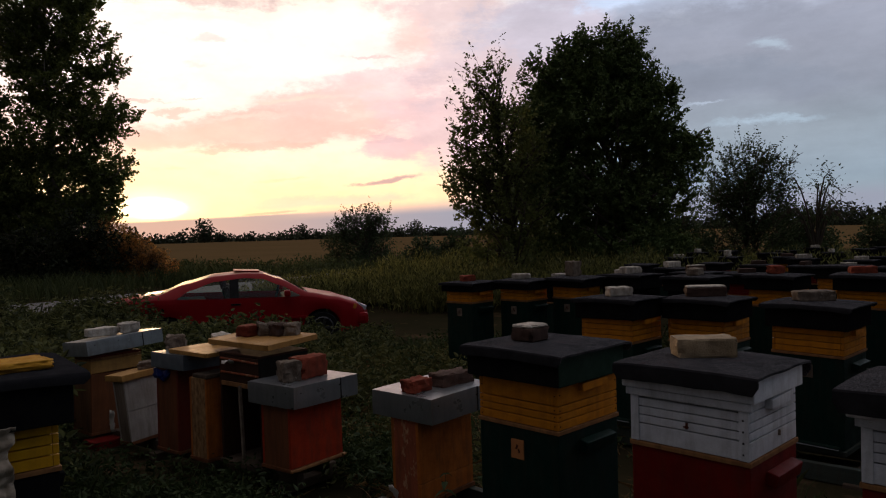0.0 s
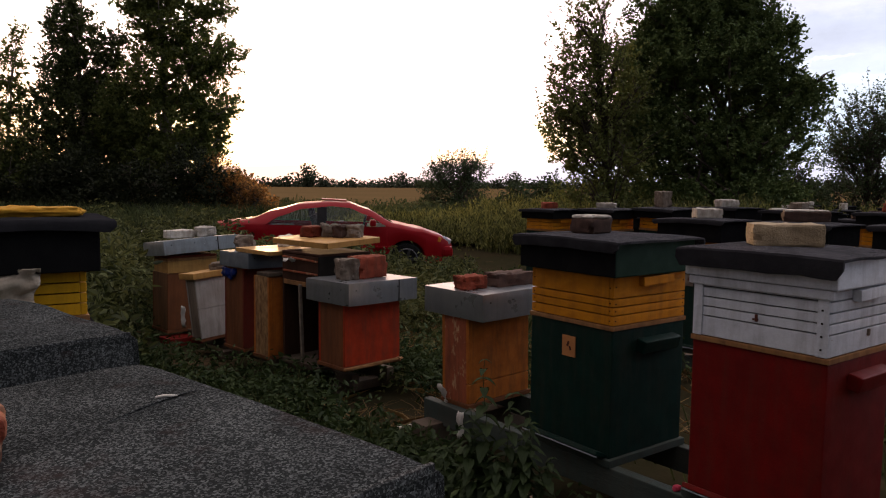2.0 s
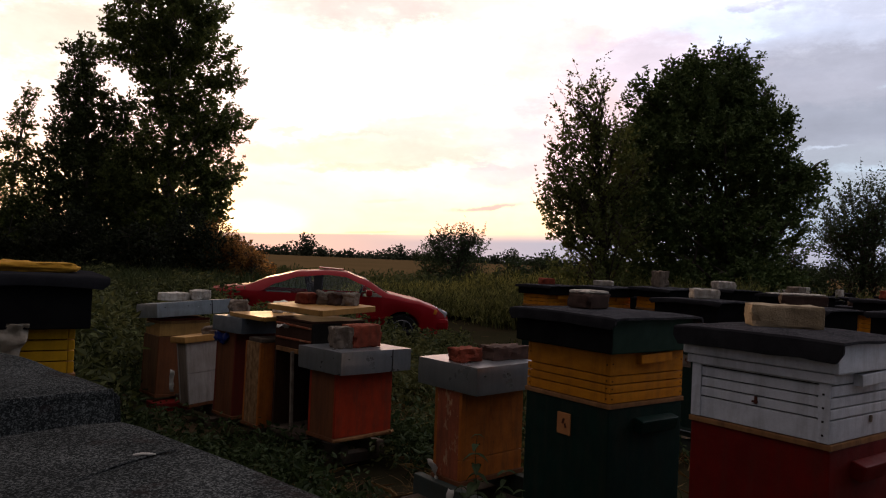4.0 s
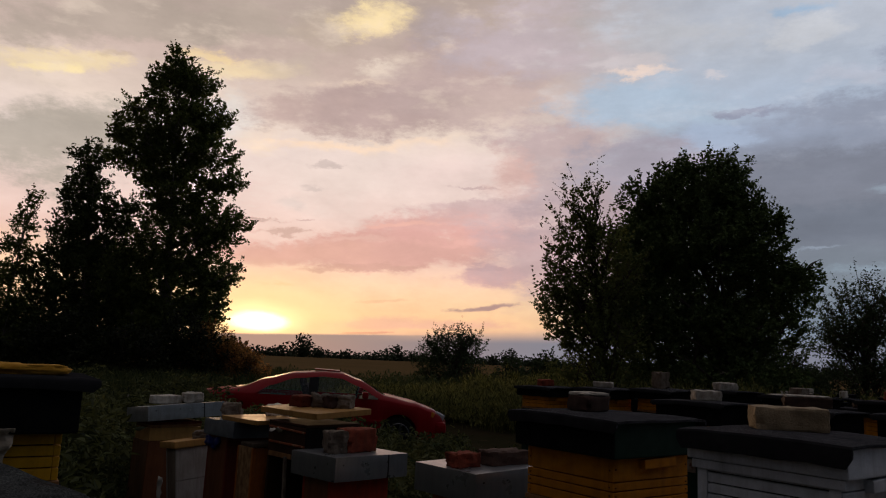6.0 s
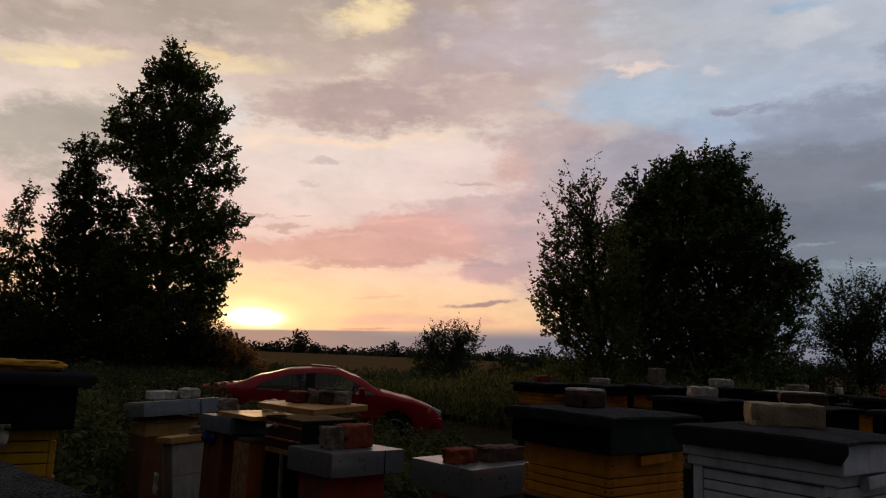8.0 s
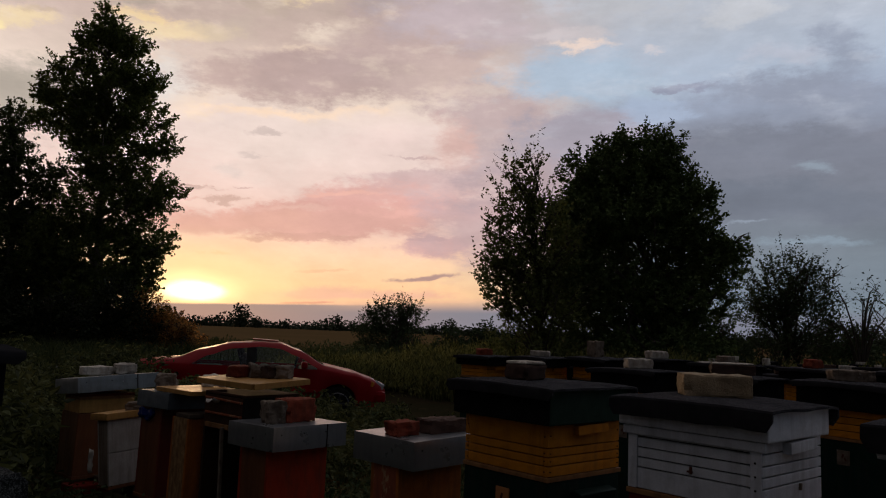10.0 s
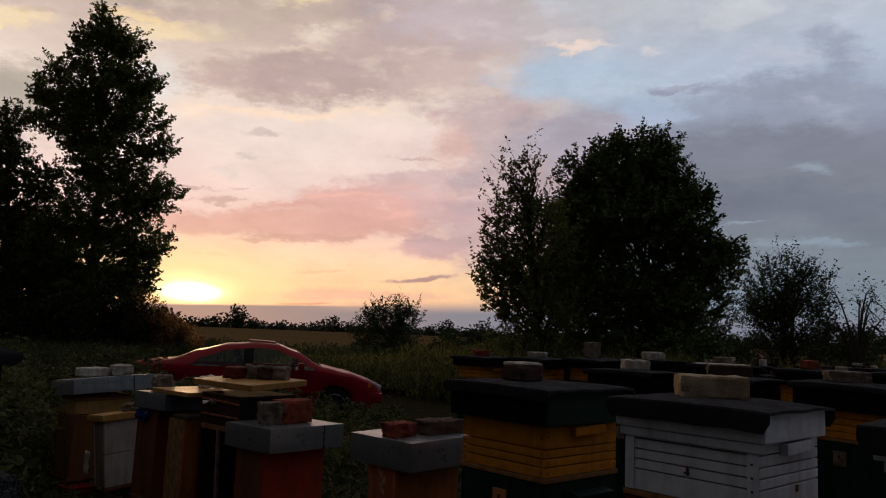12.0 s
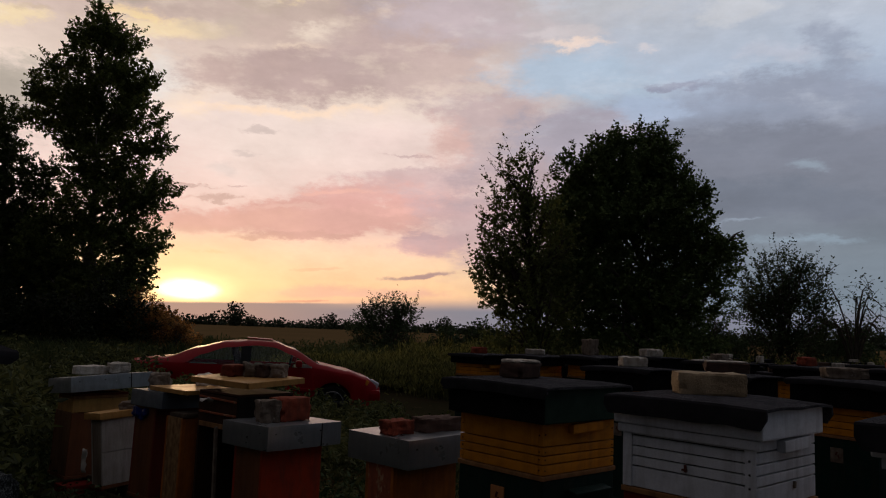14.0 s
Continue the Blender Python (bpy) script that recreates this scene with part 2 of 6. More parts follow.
# glow of the sun above the low bank of cloud
sky = glow(sky, SUN_AZ, 3.0, 10.5, 4.6, (1.12, 0.80, 0.38), 0.0, 0.35, 0.7)
sky = glow(sky, SUN_AZ, 2.5, 4.6, 1.9, (1.6, 1.25, 0.62), 0.1, 0.4, 0.9)
sky = glow(sky, SUN_AZ, 2.35, 2.7, 0.95, (2.6, 2.3, 1.5), 0.35, 0.5, 1.0)
# the bank itself, sharp-edged under the sun and softer away from it
rim = wmath("SUBTRACT", EL, wmath("MULTIPLY_ADD", wmath("MINIMUM", wmath("ADD", AZ, 15.3), 22.0), 0.036, 1.52))
rim = wmath("MULTIPLY_ADD", torn, 0.09, rim)
bank = wmix(wsmooth(AZ, -22.0, 6.0), tone(126, 122, 128), tone(118, 124, 139))
sharp = wmath("SUBTRACT", 1.0, wsmooth(rim, -0.08, 0.10))
blurred = wmath("SUBTRACT", 1.0, wsmooth(rim, -0.7, 0.7))
east_of = wsmooth(AZ, -13.0, -3.0)
cover = wmath("ADD", wmath("MULTIPLY", sharp, wmath("SUBTRACT", 1.0, east_of)), wmath("MULTIPLY", blurred, east_of))
sky = wmix(cover, sky, bank)
# the east, behind, is already dim and blue
away = wmath("MAXIMUM", wsmooth(AZ, 55.0, 125.0), wsmooth(wmath("MULTIPLY", AZ, -1.0), 43.0, 72.0))
away = wmath("MULTIPLY", away, wmath("SUBTRACT", 1.0, wsmooth(EL, 30.0, 68.0)))
sky = wmix(wmath("MULTIPLY", away, 0.96), sky, (0.018, 0.022, 0.032))
nishita = WT.nodes.new("ShaderNodeTexSky")
nishita.sky_type, nishita.sun_disc = "NISHITA", False
nishita.sun_elevation, nishita.sun_rotation = radians(SUN_EL), radians(SUN_AZ)
bg = WT.nodes.new("ShaderNodeBackground")
bg.inputs[1].default_value = 1.12
WT.links.new(sky, bg.inputs[0])
bg2 = WT.nodes.new("ShaderNodeBackground")
bg2.inputs[1].default_value = 0.006
WT.links.new(nishita.outputs[0], bg2.inputs[0])
both = WT.nodes.new("ShaderNodeAddShader")
WT.links.new(bg.outputs[0], both.inputs[0])
WT.links.new(bg2.outputs[0], both.inputs[1])
wout = WT.nodes.new("ShaderNodeOutputWorld")
WT.links.new(both.outputs[0], wout.inputs[0])

sun = new("sun", bpy.data.lights.new("sun", "SUN"))
sun.data.energy, sun.data.angle, sun.data.color = 0.5, radians(3), (1.0, 0.62, 0.32)
a, e = radians(SUN_AZ), radians(SUN_EL)
sun.matrix_world = look((60 * math.sin(a), 60 * math.cos(a), 60 * math.tan(e)), (0, 0, 0))

# ---- materials ----


def mat(name, col, col2=None, rough=0.8, metal=0.0, scale=12.0, fine=140.0, bump=0.15, wear=None, wear_at=0.62, wear_scale=9.0,
        stretch=(1, 1, 1), spec=0.12, vary=0.0, coat=0.0, dirt=0.0):
    """Painted, worn or weathered surface: two colours mixed by noise at two scales, fine relief, patches of wear."""
    m = bpy.data.materials.new(name)
    m.use_nodes = True
    t = m.node_tree
    b = t.nodes["Principled BSDF"]
    co = t.nodes.new("ShaderNodeTexCoord").outputs["Object"]
    mp = t.nodes.new("ShaderNodeMapping")
    mp.inputs["Scale"].default_value = stretch
    t.links.new(co, mp.inputs[0])

    def noise_at(s, d=4, r=0.6):
        n = t.nodes.new("ShaderNodeTexNoise")
        n.inputs["Scale"].default_value, n.inputs["Detail"].default_value, n.inputs["Roughness"].default_value = s, d, r
        t.links.new(mp.outputs[0], n.inputs["Vector"])
        return n.outputs[0]

    def rng(v, lo, hi, a=0.0, c=1.0):
        n = t.nodes.new("ShaderNodeMapRange")
        t.links.new(v, n.inputs[0])
        for i, q in enumerate((lo, hi, a, c)):
            n.inputs[i + 1].default_value = q
        return n.outputs[0]

    def mixc(fac, a, c):
        n = t.nodes.new("ShaderNodeMix")
        n.data_type = "RGBA"
        for s, v in ((n.inputs[0], fac), (n.inputs[6], a), (n.inputs[7], c)):
            if isinstance(v, tuple):
                s.default_value = (*v, 1)
            elif isinstance(v, float):
                s.default_value = v
            else:
                t.links.new(v, s)
        return n.outputs[2]

    col2 = col2 or tuple(v * 0.65 for v in col)
    big, small = noise_at(scale), noise_at(fine, 3, 0.7)
    c = mixc(rng(big, 0.35, 0.68), col, col2)
    c = mixc(rng(small, 0.3, 0.75, 0.0, 0.35), c, tuple(v * 0.5 for v in col))
    rgh = rng(big, 0.3, 0.7, max(rough - 0.1, 0.03), min(rough + 0.08, 1))
    if wear:
        mask = rng(noise_at(wear_scale, 6, 0.72), wear_at, wear_at + 0.05)
        c = mixc(mask, c, wear)
    if dirt:
        # rain streaks and grime, drawn out downwards
        mp2 = t.nodes.new("ShaderNodeMapping")
        mp2.inputs["Scale"].default_value = (22, 22, 3.5)
        t.links.new(co, mp2.inputs[0])
        n = t.nodes.new("ShaderNodeTexNoise")
        n.inputs["Scale"].default_value, n.inputs["Detail"].default_value, n.inputs["Roughness"].default_value = 1.0, 6, 0.7
        t.links.new(mp2.outputs[0], n.inputs["Vector"])
        c = mixc(rng(n.outputs[0], 0.45, 0.75, 0.0, dirt), c, (0.05, 0.032, 0.02))
        c = mixc(rng(noise_at(55, 5, 0.75), 0.66, 0.72, 0.0, min(dirt * 1.3, 0.9)), c, (0.03, 0.02, 0.014))
        c = mixc(rng(noise_at(17, 6, 0.75), 0.68, 0.73, 0.0, dirt), c, tuple(min(1, v * 1.25 + 0.05) for v in col))
    if vary:
        info = t.nodes.new("ShaderNodeObjectInfo")
        hs = t.nodes.new("ShaderNodeHueSaturation")
        t.links.new(c, hs.inputs["Color"])
        t.links.new(rng(info.outputs["Random"], 0, 1, 1 - vary, 1 + vary), hs.inputs["Value"])
        c = hs.outputs[0]
    t.links.new(c, b.inputs["Base Color"])
    t.links.new(rgh, b.inputs["Roughness"])
    b.inputs["Metallic"].default_value, b.inputs["Specular IOR Level"].default_value, b.inputs["Coat Weight"].default_value = metal, spec, coat
    if bump:
        bn = t.nodes.new("ShaderNodeBump")
        bn.inputs["Strength"].default_value, bn.inputs["Distance"].default_value = bump, 0.004
        add = t.nodes.new("ShaderNodeMath")
        t.links.new(big, add.inputs[0])
        t.links.new(small, add.inputs[1])
        t.links.new(add.outputs[0], bn.inputs["Height"])
        t.links.new(bn.outputs[0], b.inputs["Normal"])
    return m


def leafmat(name, col, col2, trans=0.35, rough=0.6):
    """Leaves: a colour for each leaf, matt, with some light passing through."""
    m = bpy.data.materials.new(name)
    m.use_nodes = True
    t = m.node_tree
    t.nodes.remove(t.nodes["Principled BSDF"])
    geo = t.nodes.new("ShaderNodeNewGeometry")
    r = t.nodes.new("ShaderNodeValToRGB")
    r.color_ramp.elements[0].color, r.color_ramp.elements[1].color = (*col, 1), (*col2, 1)
    t.links.new(geo.outputs["Random Per Island"], r.inputs[0])
    d, tr, g = t.nodes.new("ShaderNodeBsdfDiffuse"), t.nodes.new("ShaderNodeBsdfTranslucent"), t.nodes.new("ShaderNodeBsdfGlossy")
    g.inputs["Roughness"].default_value = rough
    for s in (d, tr):
        t.links.new(r.outputs[0], s.inputs["Color"])
    g.inputs["Color"].default_value = (0.9, 0.95, 0.9, 1)
    m1, m2 = t.nodes.new("ShaderNodeMixShader"), t.nodes.new("ShaderNodeMixShader")
    m1.inputs[0].default_value, m2.inputs[0].default_value = trans, 0.015
    t.links.new(d.outputs[0], m1.inputs[1])
    t.links.new(tr.outputs[0], m1.inputs[2])
    t.links.new(m1.outputs[0], m2.inputs[1])
    t.links.new(g.outputs[0], m2.inputs[2])
    t.links.new(m2.outputs[0], t.nodes["Material Output"].inputs[0])
    return m


def feltmat(name, dark, light, size=620.0, relief=0.6):
    """Roofing felt with mineral granules, each its own grey."""
    m = bpy.data.materials.new(name)
    m.use_nodes = True
    t = m.node_tree
    b = t.nodes["Principled BSDF"]
    co = t.nodes.new("ShaderNodeTexCoord").outputs["Object"]
    v = t.nodes.new("ShaderNodeTexVoronoi")
    v.inputs["Scale"].default_value = size
    t.links.new(co, v.inputs["Vector"])
    sep = t.nodes.new("ShaderNodeSeparateColor")
    t.links.new(v.outputs["Color"], sep.inputs[0])
    r = t.nodes.new("ShaderNodeValToRGB")
    r.color_ramp.elements[0].color, r.color_ramp.elements[1].color = (*dark, 1), (*light, 1)
    r.color_ramp.elements[0].position, r.color_ramp.elements[1].position = 0.50, 1.0
    t.links.new(sep.outputs[0], r.inputs[0])
    n = t.nodes.new("ShaderNodeTexNoise")
    n.inputs["Scale"].default_value, n.inputs["Detail"].default_value, n.inputs["Roughness"].default_value = 7, 6, 0.65
    t.links.new(co, n.inputs["Vector"])
    hs = t.nodes.new("ShaderNodeHueSaturation")
    mr = t.nodes.new("ShaderNodeMapRange")
    for i, q in enumerate((0.3, 0.7, 0.55, 1.25)):
        mr.inputs[i + 1].default_value = q
    t.links.new(n.outputs[0], mr.inputs[0])
    t.links.new(mr.outputs[0], hs.inputs["Value"])
    st = t.nodes.new("ShaderNodeTexNoise")
    st.inputs["Scale"].default_value, st.inputs["Detail"].default_value, st.inputs["Roughness"].default_value = 5.0, 7, 0.7
    t.links.new(co, st.inputs["Vector"])
    sr = t.nodes.new("ShaderNodeMapRange")
    for i, q in enumerate((0.56, 0.68, 0.0, 0.7)):
        sr.inputs[i + 1].default_value = q
    t.links.new(st.outputs[0], sr.inputs[0])
    sm = t.nodes.new("ShaderNodeMix")
    sm.data_type = "RGBA"
    t.links.new(sr.outputs[0], sm.inputs[0])
    t.links.new(r.outputs[0], sm.inputs[6])
    sm.inputs[7].default_value = (dark[0] * 1.8, dark[1] * 1.1, dark[2] * 1.0, 1)
    t.links.new(sm.outputs[2], hs.inputs["Color"])
    t.links.new(hs.outputs[0], b.inputs["Base Color"])
    b.inputs["Roughness"].default_value, b.inputs["Specular IOR Level"].default_value = 1.0, 0.0
    bn = t.nodes.new("ShaderNodeBump")
    bn.inputs["Strength"].default_value, bn.inputs["Distance"].default_value = relief, 0.003
    add = t.nodes.new("ShaderNodeMath")
    t.links.new(sep.outputs[0], add.inputs[0])
    t.links.new(n.outputs[0], add.inputs[1])
    t.links.new(add.outputs[0], bn.inputs["Height"])
    t.links.new(bn.outputs[0], b.inputs["Normal"])
    return m


def glassmat(name, tint=(0.85, 0.9, 0.9)):
    m = bpy.data.materials.new(name)
    m.use_nodes = True
    t = m.node_tree
    t.nodes.remove(t.nodes["Principled BSDF"])
    f = t.nodes.new("ShaderNodeFresnel")
    f.inputs[0].default_value = 1.5
    a, g, mx = t.nodes.new("ShaderNodeBsdfTransparent"), t.nodes.new("ShaderNodeBsdfGlossy"), t.nodes.new("ShaderNodeMixShader")
    a.inputs[0].default_value = (*tint, 1)
    g.inputs["Roughness"].default_value = 0.02
    t.links.new(f.outputs[0], mx.inputs[0])
    t.links.new(a.outputs[0], mx.inputs[1])
    t.links.new(g.outputs[0], mx.inputs[2])
    t.links.new(mx.outputs[0], t.nodes["Material Output"].inputs[0])
    return m


M_YELLOW = mat("yellow_paint", dirt=0.42, col=(0.56, 0.212, 0.010), col2=(0.45, 0.160, 0.008), rough=0.6, wear=(0.16, 0.09, 0.03), wear_at=0.68, stretch=(1, 1, 3), vary=0.12)
M_YELLOW_L = mat("light_yellow_paint", dirt=0.25, col=(0.66, 0.34, 0.014), col2=(0.55, 0.27, 0.012), rough=0.6, wear=(0.2, 0.13, 0.05), wear_at=0.7)
M_WHITE = mat("white_paint", dirt=0.38, col=(0.63, 0.66, 0.71), col2=(0.52, 0.55, 0.595), rough=0.6, wear=(0.28, 0.24, 0.2), wear_at=0.67, wear_scale=14, stretch=(1, 1, 2), vary=0.05)
M_OLDWHITE = mat("weathered_white_paint", dirt=0.5, col=(0.43, 0.40, 0.365), col2=(0.31, 0.28, 0.245), rough=0.8, wear=(0.2, 0.15, 0.11), wear_at=0.62, stretch=(1, 1, 0.5))
M_GREYSIDE = mat("weathered_grey_board", dirt=0.6, col=(0.24, 0.19, 0.15), col2=(0.15, 0.12, 0.09), rough=0.9, stretch=(1, 1, 0.3))
M_RED = mat("red_paint", dirt=0.35, col=(0.155, 0.006, 0.0045), col2=(0.11, 0.0045, 0.0035), rough=0.6, wear=(0.1, 0.03, 0.02), wear_at=0.7)
M_GREEN = mat("dark_green_paint", dirt=0.3, col=(0.0016, 0.020, 0.0148), col2=(0.0012, 0.014, 0.0105), rough=0.6, wear=(0.012, 0.03, 0.024), wear_at=0.7)
M_GREEN_ROOF = mat("green_roof_paint", (0.010, 0.032, 0.020), (0.007, 0.022, 0.014), rough=0.65)
M_BLACK = mat("black_paint", (0.008, 0.008, 0.009), (0.013, 0.013, 0.013), rough=0.9, spec=0.0)
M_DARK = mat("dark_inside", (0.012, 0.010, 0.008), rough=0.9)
M_FELT = feltmat("grey_roofing_felt", (0.0205, 0.0222, 0.0222), (0.112, 0.120, 0.119), 560.0, 0.8)
M_FELT_D = feltmat("dark_roofing_felt", (0.030, 0.030, 0.0335), (0.120, 0.119, 0.129), 420.0, 0.5)
# smooth black felt; on the dark lids' flaps it also paints in their shade
M_FELT_SIDE = mat("black_felt_and_shaded_flap", (0.016, 0.016, 0.018), (0.027, 0.027, 0.03), rough=0.95, bump=0.5, fine=260, spec=0.0)
M_RAW = mat("raw_wood", dirt=0.6, col=(0.30, 0.15, 0.06), col2=(0.22, 0.10, 0.04), rough=0.75, stretch=(1, 1, 0.15), wear=(0.12, 0.07, 0.04), wear_at=0.66)
M_PALE = mat("pale_wood", dirt=0.4, col=(0.47, 0.255, 0.075), col2=(0.35, 0.18, 0.052), rough=0.55, spec=0.15, stretch=(0.2, 1, 1), wear=(0.2, 0.11, 0.05), wear_at=0.68)
M_OLD = mat("old_grey_wood", dirt=0.6, col=(0.10, 0.075, 0.055), col2=(0.06, 0.045, 0.035), rough=0.9, stretch=(0.2, 1, 1), wear=(0.03, 0.025, 0.02), wear_at=0.62, bump=0.4)
M_RAIL = mat("green_black_rail", (0.034, 0.048, 0.042), (0.06, 0.07, 0.06), rough=0.75, bump=0.4, dirt=0.5, stretch=(0.2, 1, 1))
M_PLY = mat("brown_plywood", dirt=0.7, col=(0.17, 0.085, 0.038), col2=(0.11, 0.055, 0.026), rough=0.8, stretch=(1, 1, 0.25), wear=(0.12, 0.06, 0.03), wear_at=0.66)
M_OSB = mat("strand_board", dirt=0.5, col=(0.36, 0.21, 0.095), col2=(0.12, 0.06, 0.026), rough=0.8, scale=34, fine=160, bump=0.5, stretch=(1, 1, 0.5))
M_ORANGE = mat("orange_paint", dirt=0.7, col=(0.45, 0.135, 0.020), col2=(0.29, 0.08, 0.014), rough=0.65, wear=(0.14, 0.06, 0.03), wear_at=0.64, wear_scale=6)
M_REDBOX = mat("orange_red_paint", dirt=0.7, col=(0.37, 0.036, 0.009), col2=(0.24, 0.023, 0.007), rough=0.65, wear=(0.45, 0.38, 0.3), wear_at=0.74, wear_scale=7)
M_FLAKE = mat("flaking_red_paint", dirt=0.6, col=(0.34, 0.09, 0.04), col2=(0.22, 0.06, 0.03), rough=0.8, bump=0.5, wear=(0.42, 0.24, 0.13), wear_at=0.55, wear_scale=16, stretch=(1, 1, 0.5))
M_MAROON = mat("maroon_paint", dirt=0.5, col=(0.16, 0.025, 0.014), col2=(0.12, 0.02, 0.012), rough=0.65)
M_BROWNSIDE = mat("brown_stained_board", dirt=0.45, col=(0.175, 0.062, 0.024), col2=(0.11, 0.04, 0.016), rough=0.75, stretch=(1, 1, 0.3), wear=(0.3, 0.2, 0.14), wear_at=0.72)
M_ZINC_D = mat("dull_zinc_sheet", (0.29, 0.305, 0.32), (0.225, 0.235, 0.25), rough=0.34, metal=0.65, spec=0.5, scale=6, bump=0.06, wear=(0.40, 0.40, 0.41), wear_at=0.68, wear_scale=14, dirt=0.3)
M_BLUEZINC = mat("blue_grey_sheet", (0.27, 0.305, 0.325), (0.20, 0.225, 0.24), rough=0.42, metal=0.5, scale=9, wear=(0.42, 0.44, 0.45), wear_at=0.62, dirt=0.35)
M_BROWN_D = mat("dark_brown_board", (0.055, 0.024, 0.014), (0.035, 0.016, 0.01), rough=0.85, stretch=(1, 1, 0.3), wear=(0.16, 0.09, 0.05), wear_at=0.68)
M_SLATE = mat("slate_blue_sheet", (0.15, 0.18, 0.21), (0.10, 0.12, 0.14), rough=0.5, metal=0.4, scale=9, wear=(0.3, 0.32, 0.34), wear_at=0.68)
M_BLUE = mat("blue_plastic", (0.008, 0.02, 0.13), rough=0.4, bump=0.0)
M_BR_RED = mat("red_brick", (0.25, 0.05, 0.026), (0.14, 0.032, 0.019), rough=0.9, bump=1.0, dirt=0.6, wear=(0.36, 0.28, 0.22), wear_at=0.66, scale=24, vary=0.2)
M_BR_CREAM = mat("cream_brick", (0.40, 0.31, 0.20), (0.27, 0.20, 0.12), rough=0.9, bump=1.0, dirt=0.5, wear=(0.17, 0.10, 0.07), wear_at=0.63, scale=16)
M_BR_DARK = mat("dark_brick", (0.085, 0.05, 0.04), (0.05, 0.033, 0.028), rough=0.9, bump=1.0, dirt=0.5, wear=(0.3, 0.26, 0.21), wear_at=0.66, scale=20, vary=0.2)
M_BR_WHITE = mat("limed_brick", (0.58, 0.54, 0.48), (0.36, 0.31, 0.25), rough=0.9, bump=1.0, dirt=0.6, wear=(0.26, 0.12, 0.08), wear_at=0.64, scale=26, vary=0.2)
M_BR_GREY = mat("grey_concrete_block", (0.24, 0.195, 0.155), (0.12, 0.09, 0.07), rough=0.95, bump=1.0, dirt=0.7, wear=(0.42, 0.39, 0.34), wear_at=0.62, scale=22, vary=0.2)
M_LUMP = mat("crusted_brick", (0.15, 0.055, 0.03), (0.08, 0.04, 0.026), rough=0.95, bump=1.0, dirt=0.5, wear=(0.40, 0.32, 0.23), wear_at=0.6, scale=24, wear_scale=18)
M_CRUST = mat("old_mortar", (0.50, 0.40, 0.28), (0.34, 0.26, 0.17), rough=0.95, bump=1.0, dirt=0.4, wear=(0.2, 0.12, 0.08), wear_at=0.66, scale=28)
M_FOAM = mat("yellow_foam", (0.50, 0.26, 0.03), (0.36, 0.17, 0.02), rough=0.95, bump=0.8, scale=30)
M_CLOTH = mat("beige_cloth", (0.44, 0.37, 0.29), (0.30, 0.25, 0.19), rough=0.95, bump=0.6, scale=16)
M_PINK = mat("pink_plastic", (0.5, 0.05, 0.09), (0.4, 0.03, 0.06), rough=0.6)
M_LABEL = mat("orange_label", (0.46, 0.20, 0.07), (0.38, 0.16, 0.06), rough=0.7)
M_BAR = mat("dark_marking", (0.10, 0.03, 0.02), rough=0.7)
M_PAPER = mat("white_scrap", (0.6, 0.56, 0.5), (0.45, 0.42, 0.38), rough=0.9)
M_CAR = mat("red_car_paint", (0.27, 0.005, 0.009), (0.24, 0.0045, 0.008), rough=0.42, spec=0.10, coat=0.10, bump=0.0, scale=3)
M_RUBBER = mat("tyre_rubber", (0.012, 0.012, 0.012), rough=0.85)
M_ALLOY = mat("alloy_rim", (0.12, 0.12, 0.125), (0.09, 0.09, 0.095), rough=0.3, metal=0.9, bump=0.0)
M_TRIM = mat("black_trim", (0.014, 0.014, 0.015), rough=0.5, bump=0.05)
M_LAMP = mat("headlamp_lens", (0.55, 0.56, 0.58), (0.4, 0.4, 0.42), rough=0.12, metal=0.3, bump=0.0)
M_AMBER = mat("amber_lens", (0.5, 0.16, 0.02), rough=0.2, bump=0.0)
M_SEAT = mat("dark_seat_cloth", (0.03, 0.03, 0.034), rough=0.9)
M_TINT = mat("tinted_rear_glass", (0.012, 0.012, 0.013), rough=0.5, spec=0.15, bump=0.0)
M_GLASS = glassmat("car_glass", (0.88, 0.92, 0.90))
M_BARK = mat("bark", (0.09, 0.075, 0.06), (0.05, 0.04, 0.032), rough=0.95, bump=0.8, scale=9, stretch=(1, 1, 0.3))
M_BARK_P = mat("pale_bark", (0.22, 0.20, 0.16), (0.11, 0.10, 0.08), rough=0.9, bump=0.6, scale=8, stretch=(1, 1, 0.3))
M_ROAD = mat("worn_road", (0.20, 0.19, 0.18), (0.15, 0.14, 0.135), rough=0.9, scale=2.5, fine=60, bump=0.3)
L_POPLAR = leafmat("poplar_leaves", (0.045, 0.065, 0.015), (0.15, 0.175, 0.045), 0.48)
L_TREE = leafmat("tree_leaves", (0.046, 0.078, 0.022), (0.115, 0.155, 0.050), 0.25)
L_LIGHT = leafmat("light_leaves", (0.08, 0.10, 0.03), (0.15, 0.17, 0.05), 0.35)
L_BUSH = leafmat("bush_leaves", (0.03, 0.05, 0.02), (0.06, 0.08, 0.035), 0.3)
L_BRAMBLE = leafmat("bramble_leaves", (0.013, 0.020, 0.006), (0.125, 0.13, 0.044), 0.3)
L_NETTLE = leafmat("nettle_leaves", (0.010, 0.015, 0.005), (0.10, 0.11, 0.034), 0.3)
L_ROD = leafmat("goldenrod_leaves", (0.020, 0.027, 0.006), (0.205, 0.20, 0.058), 0.45)
# near-black copy of the bush leaves; shade below the poplars is in the colour
L_SHADE = leafmat("shaded_undergrowth_leaves", (0.008, 0.011, 0.004), (0.024, 0.028, 0.010), 0.2)
